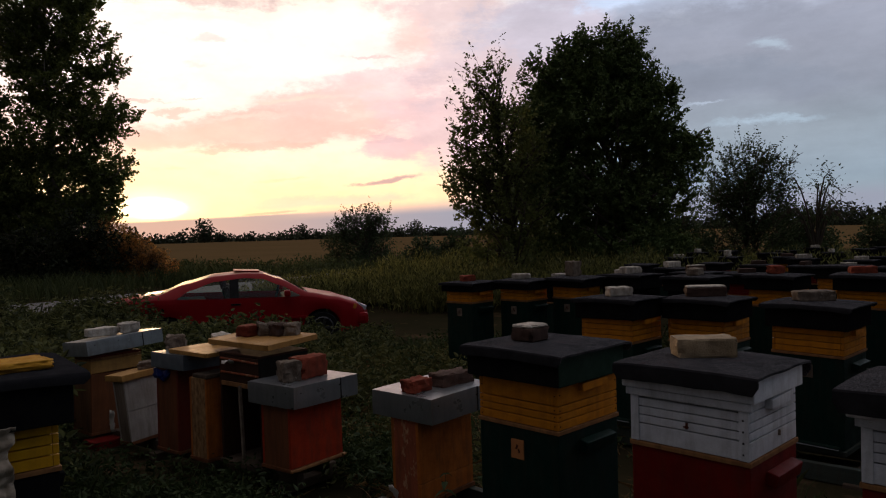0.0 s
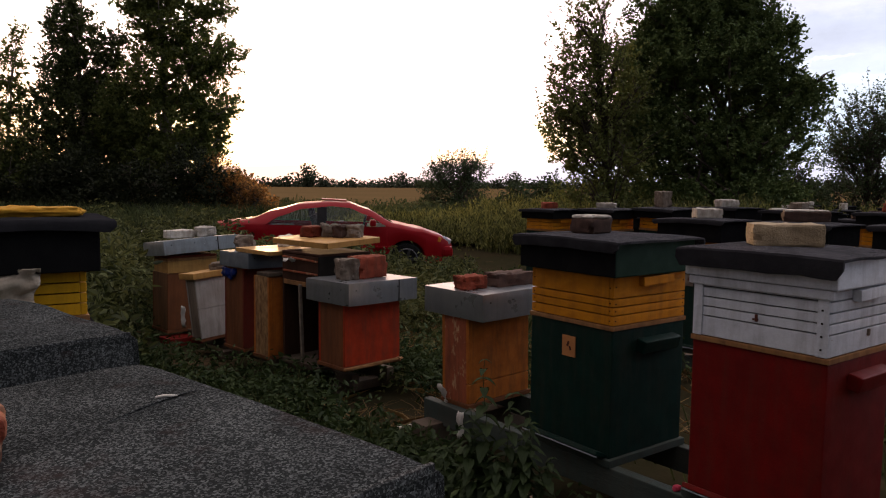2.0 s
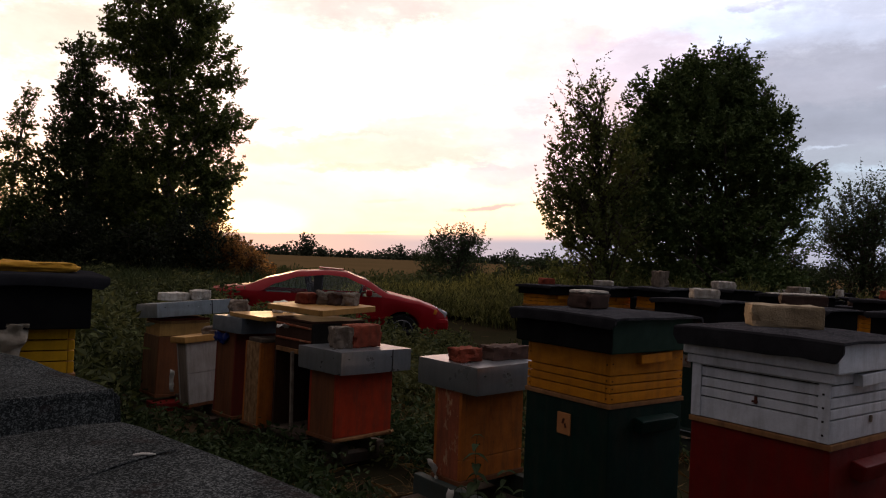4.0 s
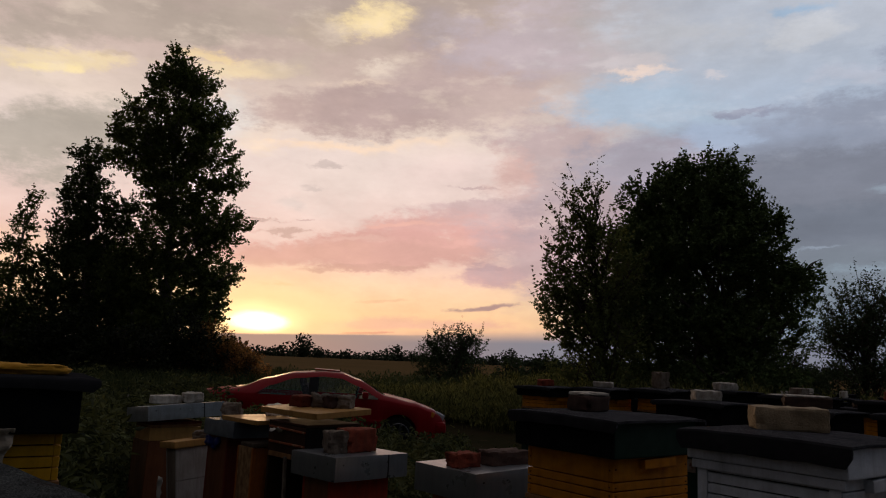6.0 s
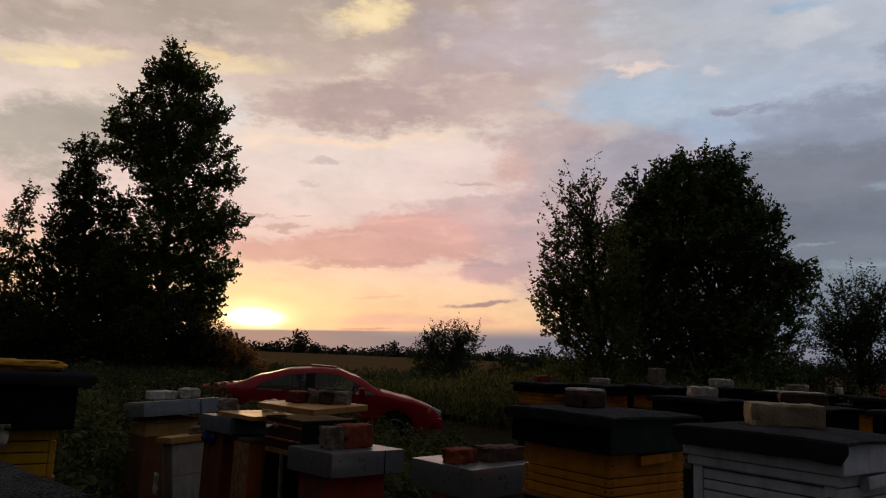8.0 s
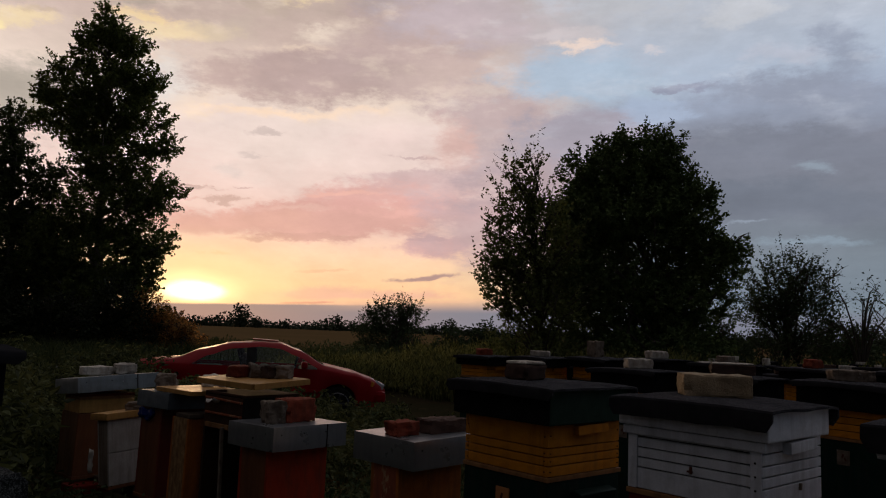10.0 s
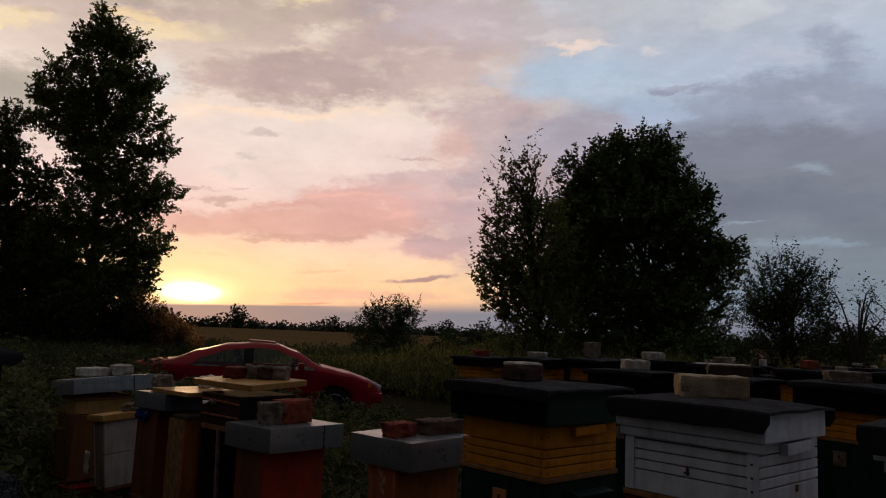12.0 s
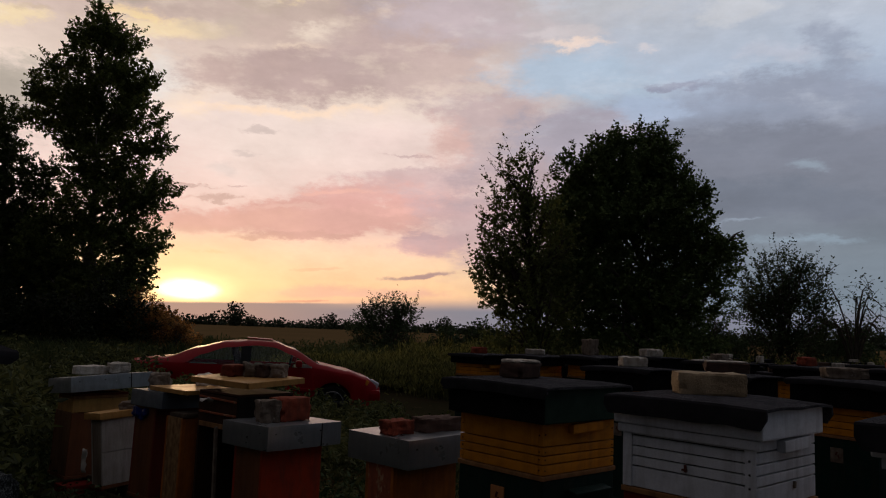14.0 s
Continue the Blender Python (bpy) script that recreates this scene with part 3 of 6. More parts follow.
L_POPLAR_D = leafmat("dark_poplar_leaves", (0.024, 0.034, 0.011), (0.09, 0.11, 0.034), 0.4)
L_LOW = leafmat("low_green_leaves", (0.035, 0.042, 0.011), (0.12, 0.118, 0.04), 0.3)
L_GRASS = leafmat("meadow_grass", (0.04, 0.05, 0.010), (0.15, 0.15, 0.042), 0.4)
L_GRASS_D = leafmat("dark_grass", (0.028, 0.040, 0.012), (0.085, 0.095, 0.032), 0.28)
# orange of the low sun shining through is put into these leaf colours
L_BACKLIT = leafmat("backlit_leaves", (0.05, 0.035, 0.012), (0.42, 0.20, 0.055), 0.78)
L_STRAW = leafmat("dry_grass", (0.14, 0.075, 0.03), (0.32, 0.21, 0.085), 0.3)
L_WEED = leafmat("low_weeds", (0.012, 0.024, 0.006), (0.045, 0.066, 0.02), 0.2)
L_FAR = leafmat("far_leaves", (0.03, 0.04, 0.025), (0.05, 0.06, 0.035), 0.2)

# ---- building blocks ----
RNG = np.random.default_rng(7)


def part(name, bm, material, parent=None, label=""):
    """Links a bmesh as one mesh object, under a thing or a part where one is given."""
    me = bpy.data.meshes.new(name)
    bm.to_mesh(me)
    bm.free()
    me.materials.append(material)
    ob = new(name, me)
    if parent:
        ob.parent = parent
    if label:
        ob["label"] = label
    return ob


def same(name, mesh, parent, at, turn=0.0):
    """Another piece on a mesh that exists already."""
    ob = new(name, mesh)
    ob.parent = parent
    ob.matrix_basis = pose(*at, 0, 0, turn)
    return ob


def thing(name, m, label, category, group="", kind=""):
    ob = new(name)
    ob.empty_display_size = 0.1
    ob.matrix_basis = m
    return tagged(ob, label, category, group, kind)


def box(sx, sy, sz, at=(0, 0, 0), turn=(0, 0, 0), bevel=0.003, bm=None):
    """A box with rounded edges; at is its centre."""
    own = bmesh.new()
    bmesh.ops.create_cube(own, size=1.0, matrix=Matrix.Diagonal((sx, sy, sz, 1)))
    if bevel:
        bmesh.ops.bevel(own, geom=own.edges[:], offset=min(bevel, 0.4 * min(sx, sy, sz)), segments=2, affect="EDGES", profile=0.6)
    bmesh.ops.transform(own, matrix=pose(*at, *turn), verts=own.verts[:])
    if bm is None:
        return own
    me = bpy.data.meshes.new("join")
    own.to_mesh(me)
    own.free()
    bm.from_mesh(me)
    bpy.data.meshes.remove(me)
    return bm


def rough_box(sx, sy, sz, seed=0, amount=0.006, cuts=7, at=(0, 0, 0), round_by=0.006, chip=0.0):
    """A worn block: edges rounded and chipped, faces uneven."""
    bm = bmesh.new()
    bmesh.ops.create_cube(bm, size=1.0)
    bmesh.ops.subdivide_edges(bm, edges=bm.edges[:], cuts=cuts, use_grid_fill=True)
    half = Vector((sx / 2, sy / 2, sz / 2))
    for v in bm.verts:
        p = Vector((v.co.x * sx, v.co.y * sy, v.co.z * sz))
        core = Vector([max(-(h - round_by), min(h - round_by, c)) for c, h in zip(p, half)])
        d = p - core
        if d.length > 1e-6:
            p = core + d.normalized() * round_by * min(1.0, d.length / round_by if d.length < round_by else 1.0)
        k = noise.noise(p * 22 + Vector((seed * 3.1, seed, 0))) * amount + noise.noise(p * 60 + Vector((seed, 0, seed * 1.7))) * amount * 0.5
        edge = sum(abs(c) > h - round_by - 1e-4 for c, h in zip(p, half))
        if edge >= 2:
            p = p * (1 - chip * max(0.0, noise.noise(p * 30 + Vector((seed * 1.3, 2, seed))) + 0.1))
        v.co = p + p.normalized() * k + Vector(at)
    return bm


def tube(bm, points, radii, sides=7):
    """A tapered tube through points."""
    rings = []
    for i, p in enumerate(points):
        p = Vector(p)
        d = Vector(points[min(i + 1, len(points) - 1)]) - Vector(points[max(i - 1, 0)])
        q = d.to_track_quat("Z", "Y") if d.length > 1e-6 else Euler((0, 0, 0)).to_quaternion()
        rings.append([bm.verts.new(p + q @ Vector((math.cos(a) * radii[i], math.sin(a) * radii[i], 0)))
                      for a in (2 * math.pi * k / sides for k in range(sides))])
    for r0, r1 in zip(rings, rings[1:]):
        for k in range(sides):
            bm.faces.new((r0[k], r0[(k + 1) % sides], r1[(k + 1) % sides], r1[k]))
    bm.faces.new(rings[0][::-1])
    bm.faces.new(rings[-1])
    return bm


def disc(bm, radius, depth, at, axis="y", sides=28):
    bmesh.ops.create_cone(bm, cap_ends=True, segments=sides, radius1=radius, radius2=radius, depth=depth,
                          matrix=pose(*at, *((90, 0, 0) if axis == "y" else (0, 90, 0) if axis == "x" else (0, 0, 0))))
    return bm


def smooth(ob, angle=0.0):
    for p in ob.data.polygons:
        p.use_smooth = True
    if angle:
        ob.data.set_sharp_from_angle(angle=radians(angle))
    return ob


def mesh_from(name, verts, faces_per, material):
    """A mesh of many small pieces with the same number of corners each."""
    n = len(verts)
    k = faces_per
    me = bpy.data.meshes.new(name)
    me.vertices.add(n)
    me.vertices.foreach_set("co", verts.astype(np.float32).ravel())
    me.loops.add(n)
    me.loops.foreach_set("vertex_index", np.arange(n, dtype=np.int32))
    me.polygons.add(n // k)
    me.polygons.foreach_set("loop_start", np.arange(0, n, k, dtype=np.int32))
    me.update(calc_edges=True)
    me.materials.append(material)
    return me


def leaf_cloud(name, pts, size, material, wide=0.6, up=0.3, droop=0.0, folded=False):
    """Leaves with a pointed oval outline, one at each point; folded ones have two halves bent up along the rib."""
    n = len(pts)
    d = RNG.normal(size=(n, 3))
    d[:, 2] = d[:, 2] * 0.7 + up - droop
    d /= np.linalg.norm(d, axis=1)[:, None]
    s = np.cross(d, RNG.normal(size=(n, 3)))
    s /= np.linalg.norm(s, axis=1)[:, None]
    ln = (size * RNG.uniform(0.6, 1.25, n))[:, None]
    w = ln * wide * 0.5
    if folded:
        nrm = np.cross(d, s) * w * 0.45
        tip = pts + d * ln - np.array([0, 0, 0.18]) * ln
        halves = [np.stack([pts, pts + d * ln * 0.25 + k * s * w + nrm, pts + d * ln * 0.62 + k * s * w * 0.72 + nrm * 0.7 - np.array([0, 0, 0.05]) * ln, tip], axis=1) for k in (1, -1)]
        v = np.stack(halves, axis=1)
        return mesh_from(name, v.reshape(-1, 3), 4, material)
    v = np.stack([pts, pts + d * ln * 0.35 + s * w, pts + d * ln, pts + d * ln * 0.35 - s * w], axis=1)
    return mesh_from(name, v.reshape(-1, 3), 4, material)


def blades(name, pts, height, width, material, lean=0.3):
    """Grass blades, bent over: two quads folded into one strip of five corners."""
    n = len(pts)
    a = RNG.uniform(0, 2 * math.pi, n)
    s = np.stack([np.cos(a), np.sin(a), np.zeros(n)], 1)
    b = RNG.uniform(0, 2 * math.pi, n)
    h = (height * RNG.uniform(0.5, 1.2, n))[:, None]
    tip = np.stack([np.cos(b) * lean, np.sin(b) * lean, np.ones(n)], 1) * h
    mid = tip * np.array([0.35, 0.35, 0.62])
    w = (width * RNG.uniform(0.6, 1.3, n))[:, None] * 0.5
    v = np.stack([pts - s * w, pts + s * w, pts + mid + s * w * 0.8, pts + tip, pts + mid - s * w * 0.8], axis=1)
    return mesh_from(name, v.reshape(-1, 3), 5, material)


def gz(x, y):
    """Height of the ground: the apiary stands a hand above the track and the meadow."""
    k = np.clip((y - 8.5) / 3.0, 0, 1)
    return -0.25 * k * k * (3 - 2 * k) + 0.025 * np.sin(x * 1.7 + 0.6) * np.sin(y * 1.3)


def on_ground(x, y, z=0.0):
    return np.stack([x, y, gz(x, y) + z], 1)


def scatter(n, x0, x1, y0, y1, patchy=0.0, scale=0.6):
    x, y = RNG.uniform(x0, x1, n), RNG.uniform(y0, y1, n)
    if patchy:
        k = np.array([noise.noise((a * scale, b * scale, 3.3)) for a, b in zip(x, y)])
        keep = k > (patchy - 1.0) * 0.5 + RNG.uniform(-0.2, 0.2, n)
        x, y = x[keep], y[keep]
    return x, y


def clear_of(x, y, spots):
    keep = np.ones(len(x), bool)
    for cx, cy, r in spots:
        keep &= (x - cx) ** 2 + (y - cy) ** 2 > r * r
    return x[keep], y[keep]


# ---- ground, field and road ----
def build_ground():
    xs = np.unique(np.concatenate([np.linspace(-14, 16, 61), np.linspace(-60, 60, 25), np.linspace(-900, 900, 13), [-2500, 2500]]))
    ys = np.unique(np.concatenate([np.linspace(-6, 22, 57), np.linspace(-40, 80, 25), np.linspace(-300, 900, 13), [-1500, 2600]]))
    gx, gy = np.meshgrid(xs, ys)
    z = gz(gx, gy)
    me = bpy.data.meshes.new("ground")
    nx, ny = len(xs), len(ys)
    faces = [(j * nx + i, j * nx + i + 1, (j + 1) * nx + i + 1, (j + 1) * nx + i) for j in range(ny - 1) for i in range(nx - 1)]
    me.from_pydata(np.stack([gx.ravel(), gy.ravel(), z.ravel()], 1).tolist(), [], faces)
    m = mat("ground", (0.034, 0.027, 0.015), (0.022, 0.022, 0.011), rough=1.0, spec=0.0, scale=1.4, fine=30, bump=0.6, wear=(0.062, 0.042, 0.024), wear_at=0.57, wear_scale=0.7)
    t = m.node_tree
    b = t.nodes["Principled BSDF"]
    old = b.inputs["Base Color"].links[0].from_socket
    co = t.nodes.new("ShaderNodeTexCoord").outputs["Object"]
    sep = t.nodes.new("ShaderNodeSeparateXYZ")
    t.links.new(co, sep.inputs[0])
    n = t.nodes.new("ShaderNodeTexNoise")
    n.inputs["Scale"].default_value, n.inputs["Detail"].default_value = 0.05, 5
    t.links.new(co, n.inputs["Vector"])
    n2 = t.nodes.new("ShaderNodeMath")
    n2.operation = "MULTIPLY_ADD"
    n2.inputs[1].default_value = 22.0
    t.links.new(n.outputs[0], n2.inputs[0])
    t.links.new(sep.outputs[1], n2.inputs[2])
    r = t.nodes.new("ShaderNodeMapRange")
    t.links.new(n2.outputs[0], r.inputs[0])
    r.inputs[1].default_value, r.inputs[2].default_value = 58, 64
    straw = t.nodes.new("ShaderNodeValToRGB")
    straw.color_ramp.elements[0].color, straw.color_ramp.elements[1].color = (0.155, 0.096, 0.045, 1), (0.085, 0.062, 0.028, 1)
    t.links.new(n.outputs[0], straw.inputs[0])
    mx = t.nodes.new("ShaderNodeMix")
    mx.data_type = "RGBA"
    t.links.new(r.outputs[0], mx.inputs[0])
    t.links.new(old, mx.inputs[6])
    t.links.new(straw.outputs[0], mx.inputs[7])
    t.links.new(mx.outputs[2], b.inputs["Base Color"])
    me.materials.append(m)
    tagged(new("ground", me), "dark weedy soil running out into a straw-coloured field", "ground", kind="structure")


build_ground()


def build_road():
    """The lane behind the car, with crumbling edges."""
    bm = bmesh.new()
    p0, along, across = Vector((-21.5, -2.0, 0)), Vector((0.50, 0.866, 0)), Vector((-0.866, 0.50, 0))
    rows = []
    for i in range(121):
        c = p0 + along * (i * 0.75)
        row = []
        for k in range(7):
            e = (k / 6) * 4.6
            if k in (0, 6):
                e += noise.noise((i * 0.4, k, 0)) * 0.35
            q = c + across * e
            row.append(bm.verts.new((q.x, q.y, float(gz(q.x, q.y)) + 0.012 + 0.05 * math.sin(math.pi * k / 6))))
        rows.append(row)
    for r0, r1 in zip(rows, rows[1:]):
        for k in range(6):
            bm.faces.new((r0[k], r1[k], r1[k + 1], r0[k + 1]))
    bmesh.ops.recalc_face_normals(bm, faces=bm.faces[:])
    tagged(part("road", bm, M_ROAD), "pale worn asphalt lane with crumbling edges", "road", kind="structure")


build_road()

# ---- beehives ----
W = 0.45          # outside width of a hive box
ROW = 42.0        # how the rows of hives are turned


def felt_cover(sx, sy, flap, thick=0.009, seed=0, lump=0.004, droop=0.0):
    """Roofing felt laid over a lid: flat on top, turned down at two ends, uneven, with a clipped fold at the corners."""
    prof = [(-sx / 2 - 0.003, -flap), (-sx / 2 - 0.003, -flap * 0.5), (-sx / 2, -0.006), (-sx / 2 + 0.006, 0)]
    prof += [(-sx / 2 + 0.006 + (sx - 0.012) * k / 10, 0.0) for k in range(1, 10)]
    prof += [(sx / 2 - 0.006, 0), (sx / 2, -0.006), (sx / 2 + 0.003, -flap * 0.5), (sx / 2 + 0.003, -flap)]
    n, m = len(prof), 11
    bm = bmesh.new()
    outer, inner = [], []
    for j in range(m):
        y = -sy / 2 + sy * j / (m - 1)
        ro, ri = [], []
        for i, (x, z) in enumerate(prof):
            hang = i in (0, n - 1)
            yy = y * (0.93 if hang else 1.0)
            k = noise.noise((x * 7 + seed * 5.3, y * 7, z * 9 + seed)) * lump
            sag = -0.006 * (abs(y) / (sy / 2)) ** 4 + noise.noise((seed * 2.7, y * 4, x * 3)) * 0.004
            bend = -droop * max(0.0, 1.0 - (sx / 2 - abs(x)) / 0.08) ** 2
            z2 = z + bend + k + sag + (noise.noise((y * 9, seed, 1)) * 0.008 if hang else 0)
            ro.append(bm.verts.new((x, yy, z2)))
            ins = (thick if x < 0 else -thick) if (i < 3 or i > n - 4) else 0
            ri.append(bm.verts.new((x + ins, yy, z2 - (0 if (i < 2 or i > n - 3) else thick))))
        outer.append(ro)
        inner.append(ri)
    for j in range(m - 1):
        for i in range(n - 1):
            f = bm.faces.new((outer[j][i], outer[j][i + 1], outer[j + 1][i + 1], outer[j + 1][i]))
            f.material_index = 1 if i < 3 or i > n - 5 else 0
            bm.faces.new((inner[j][i], inner[j + 1][i], inner[j + 1][i + 1], inner[j][i + 1]))
    for i in range(n - 1):
        bm.faces.new((outer[0][i], inner[0][i], inner[0][i + 1], outer[0][i + 1]))
        bm.faces.new((outer[-1][i], outer[-1][i + 1], inner[-1][i + 1], inner[-1][i]))
    for j in range(m - 1):
        bm.faces.new((outer[j][0], outer[j + 1][0], inner[j + 1][0], inner[j][0]))
        bm.faces.new((outer[j][-1], inner[j][-1], inner[j + 1][-1], outer[j + 1][-1]))
    bmesh.ops.recalc_face_normals(bm, faces=bm.faces[:])
    return bm


def hive(x, y, rot, upper, lower, roof_side, felt, label, z0=0.16, zs=0.81, zr=1.03, zt=1.125, roof=0.52, over=0.57, flap=0.075,
         boards=5, corner_posts=False, plate=False, seed=0, group="rows of beehives", w=W, wx=None, over_x=None, landing=True, grip=True, courses=None, nails=False):
    """A standing beehive: brood box below, board-sided box above, lid covered with roofing felt."""
    h = thing("beehive", pose(x, y, 0, 0, 0, rot), label, "beehive", group)
    wx = wx or w
    over_x = over_x or over
    cx, rx = (wx - w) / 2, over_x - 0.05
    ox = (over_x - over) / 2
    part("floor_board", box(wx + 0.03, w + 0.03, 0.03, (cx, 0, z0 + 0.015)), M_RAIL, h)
    part("brood_box", box(wx, w, zs - 0.018 - z0 - 0.03, (cx, 0, (zs - 0.018 + z0 + 0.03) / 2), bevel=0.005), lower, h)
    part("joint_strip", box(wx + 0.012, w + 0.012, 0.017, (cx, 0, zs - 0.009), bevel=0.002), M_RAW, h, "bare wooden strip between the boxes")
    part("honey_box_core", box(wx - 0.045, w - 0.045, zr - zs, (cx, 0, (zr + zs) / 2), bevel=0), M_DARK, h)
    z = zs
    for bh in courses or [(zr - zs) / boards] * boards:
        long = part("board", box(wx, 0.02, bh - 0.0042, bevel=0.0025), upper, h)
        long.matrix_basis = pose(cx, -w / 2 + 0.01, z + bh / 2)
        short = part("board", box(0.02, w - 0.042, bh - 0.0042, bevel=0.0025), upper, h)
        short.matrix_basis = pose(-w / 2 + 0.01, 0, z + bh / 2)
        same("board", long.data, h, (cx, w / 2 - 0.01, z + bh / 2))
        same("board", short.data, h, (cx + wx / 2 - 0.01, 0, z + bh / 2))
        z += bh
    if corner_posts:
        post = part("corner_batten", box(0.006, 0.035, zr - zs - 0.004, bevel=0.002), upper, h)
        post.matrix_basis = pose(-w / 2 - 0.003, -w / 2 + 0.018, (zr + zs) / 2)
        same("corner_batten", post.data, h, (-w / 2 - 0.003, w / 2 - 0.018, (zr + zs) / 2))
        part("lid_batten", box(0.012, w + 0.03, 0.028, (-w / 2 - 0.008, 0, zr - 0.016), bevel=0.003), upper, h)
        part("entrance_catch", box(0.004, 0.009, 0.024, (-w / 2 - 0.002, 0.0, zs + 0.09), bevel=0.001), M_BAR, h, "small dark metal catch")
        part("catch_wing", box(0.0045, 0.020, 0.006, (-w / 2 - 0.0022, 0.003, zs + 0.085), bevel=0.001), M_BAR, h)
        for k in range(5):
            part("nail_head", box(0.004, 0.006, 0.006, (-w / 2 - 0.0065, -w / 2 + 0.02, zs + 0.025 + k * 0.04), bevel=0.001), M_DARK, h)
    if nails:
        head = part("nail_head", box(0.004, 0.005, 0.005, bevel=0.001), M_DARK, h)
        spots = [(-w / 2 - 0.001, sy * (w / 2 - 0.016), 0) for sy in (-1, 1)] + [(cx - wx / 2 + 0.014, -w / 2 - 0.001, 90), (cx + wx / 2 - 0.014, -w / 2 - 0.001, 90)]
        zc, first = zs, True
        for bh in courses or [(zr - zs) / boards] * boards:
            for nx, ny, turn in spots:
                if first:
                    head.matrix_basis, first = pose(nx, ny, zc + bh / 2, 0, 0, turn), False
                else:
                    same("nail_head", head.data, h, (nx, ny, zc + bh / 2 + 0.003 * math.sin(nx * 90 + zc * 70)), turn)
            zc += bh
    if corner_posts:
        part("entrance_knob", box(0.010, 0.010, 0.022, (cx + 0.04, -w / 2 - 0.003, zs + 0.055), (0, 8, 0), 0.003), M_GREYSIDE, h, "small grey wooden knob")
    if grip:
        part("hand_grip", box(0.19, 0.028, 0.036, (cx + 0.02, -w / 2 - 0.013, zr - 0.024), (0, -2, 0)), upper, h)
    part("hand_grip", box(0.23, 0.046, 0.052, (cx + 0.035, -w / 2 - 0.019, zs - 0.09), (14, 0, 0), 0.006), lower, h)
    if landing:
        part("landing_board", box(0.06, w - 0.03, 0.018, (-w / 2 - 0.028, 0, z0 + 0.05), (0, 24, 0), 0.003), lower, h)
        part("landing_edge", box(0.007, w - 0.03, 0.005, (-w / 2 - 0.0565, 0, z0 + 0.047), (0, 24, 0), 0.001), M_BLUEZINC, h, "thin pale metal edge strip")
    if plate:
        p = part("number_plate", box(0.006, 0.072, 0.086, (-w / 2 - 0.002, 0.0, zs - 0.115), bevel=0.002), plate, h, "small wooden number plate")
        part("marking", box(0.003, 0.010, 0.022, (-w / 2 - 0.005, 0.002, zs - 0.105), (20, 0, 0), bevel=0.0), M_BAR, p)
        part("marking", box(0.003, 0.008, 0.018, (-w / 2 - 0.005, -0.01, zs - 0.122), (-20, 0, 0), bevel=0.0), M_BAR, p)
    part("lid", box(rx, roof, zt - zr - 0.012, (ox, 0, (zt + zr - 0.012) / 2), bevel=0.006), roof_side, h)
    # a green lid gets a thin black panel on one end
    if roof_side is M_GREEN_ROOF:
        part("lid_side", box(0.006, roof, zt - zr - 0.02, (ox - rx / 2 - 0.002, 0, (zt + zr - 0.012) / 2), bevel=0.001), M_BLACK, h, "thin black panel over the end of the lid")
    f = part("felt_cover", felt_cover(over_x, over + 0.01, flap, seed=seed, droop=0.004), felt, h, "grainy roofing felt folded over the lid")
    # on dark felt, slot 1 darkens the hanging flaps: shade put into the colour
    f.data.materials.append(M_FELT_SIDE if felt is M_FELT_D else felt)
    f.matrix_basis = pose(ox, 0, zt)
    smooth(f, 28)
    if felt is M_FELT:
        k = part("felt_flap", rough_box(over_x * 0.97, 0.009, 0.085, seed, 0.004, 11, (0, 0, 0), 0.003), felt, h, "felt hanging down over the lid's side")
        k.matrix_basis = pose(ox, -over / 2 - 0.004, zt - 0.044, -7, 0, 0)
        smooth(k, 35)
    return h


def brick(name, x, y, z, rot, material, label, size=(0.25, 0.12, 0.065), seed=1, tilt=0.0, category="brick", amount=0.009, group="weights on the hive lids", crust=False, chip=0.26):
    """A brick or stone laid on a lid; z is where it rests."""
    b = part(name, rough_box(*size, seed=seed, amount=amount, at=(0, 0, size[2] / 2 - 0.002), chip=chip), material)
    b.matrix_basis = pose(x, y, z, 0, tilt, rot)
    if crust:
        c = part("mortar_crust", rough_box(size[0] * 0.97, size[1] * 0.97, 0.016, seed + 3, 0.006, at=(0, 0, size[2] + 0.003), chip=0.3), M_BR_WHITE, b, "pale crust of old mortar")
        smooth(c, 40)
    return tagged(smooth(b, 22), label, category, group)


# the near row, from the yellow hive on
yel = hive(0.598, 3.191, 42, M_YELLOW, M_GREEN, M_GREEN_ROOF, M_FELT_D, "yellow board beehive on a dark green box with a felt lid",
           z0=0.25, zs=0.806, zr=1.0, zt=1.145, plate=M_LABEL, nails=True, seed=1, flap=0.042, over_x=0.545, courses=(0.04, 0.033, 0.033, 0.088))
brick("concrete_block", 0.53, 3.23, 1.145, 40, M_BR_DARK, "dark brick with a pale mortar crust on the yellow hive's lid", (0.135, 0.12, 0.068), 3, crust=True)
whi = hive(1.153, 2.620, 42, M_WHITE, M_RED, M_WHITE, M_FELT_D, "white board beehive on a red box with a felt lid",
           z0=0.25, zs=0.836, zr=1.045, zt=1.147, corner_posts=True, seed=2, courses=(0.070, 0.033, 0.033, 0.035, 0.038), w=0.463, wx=0.42, over_x=0.49, over=0.555, flap=0.062)
brick("brick", 1.13, 2.67, 1.147, -6, M_BR_CREAM, "whole cream brick lying on the white hive's lid", (0.232, 0.125, 0.078), 5, chip=0.1)
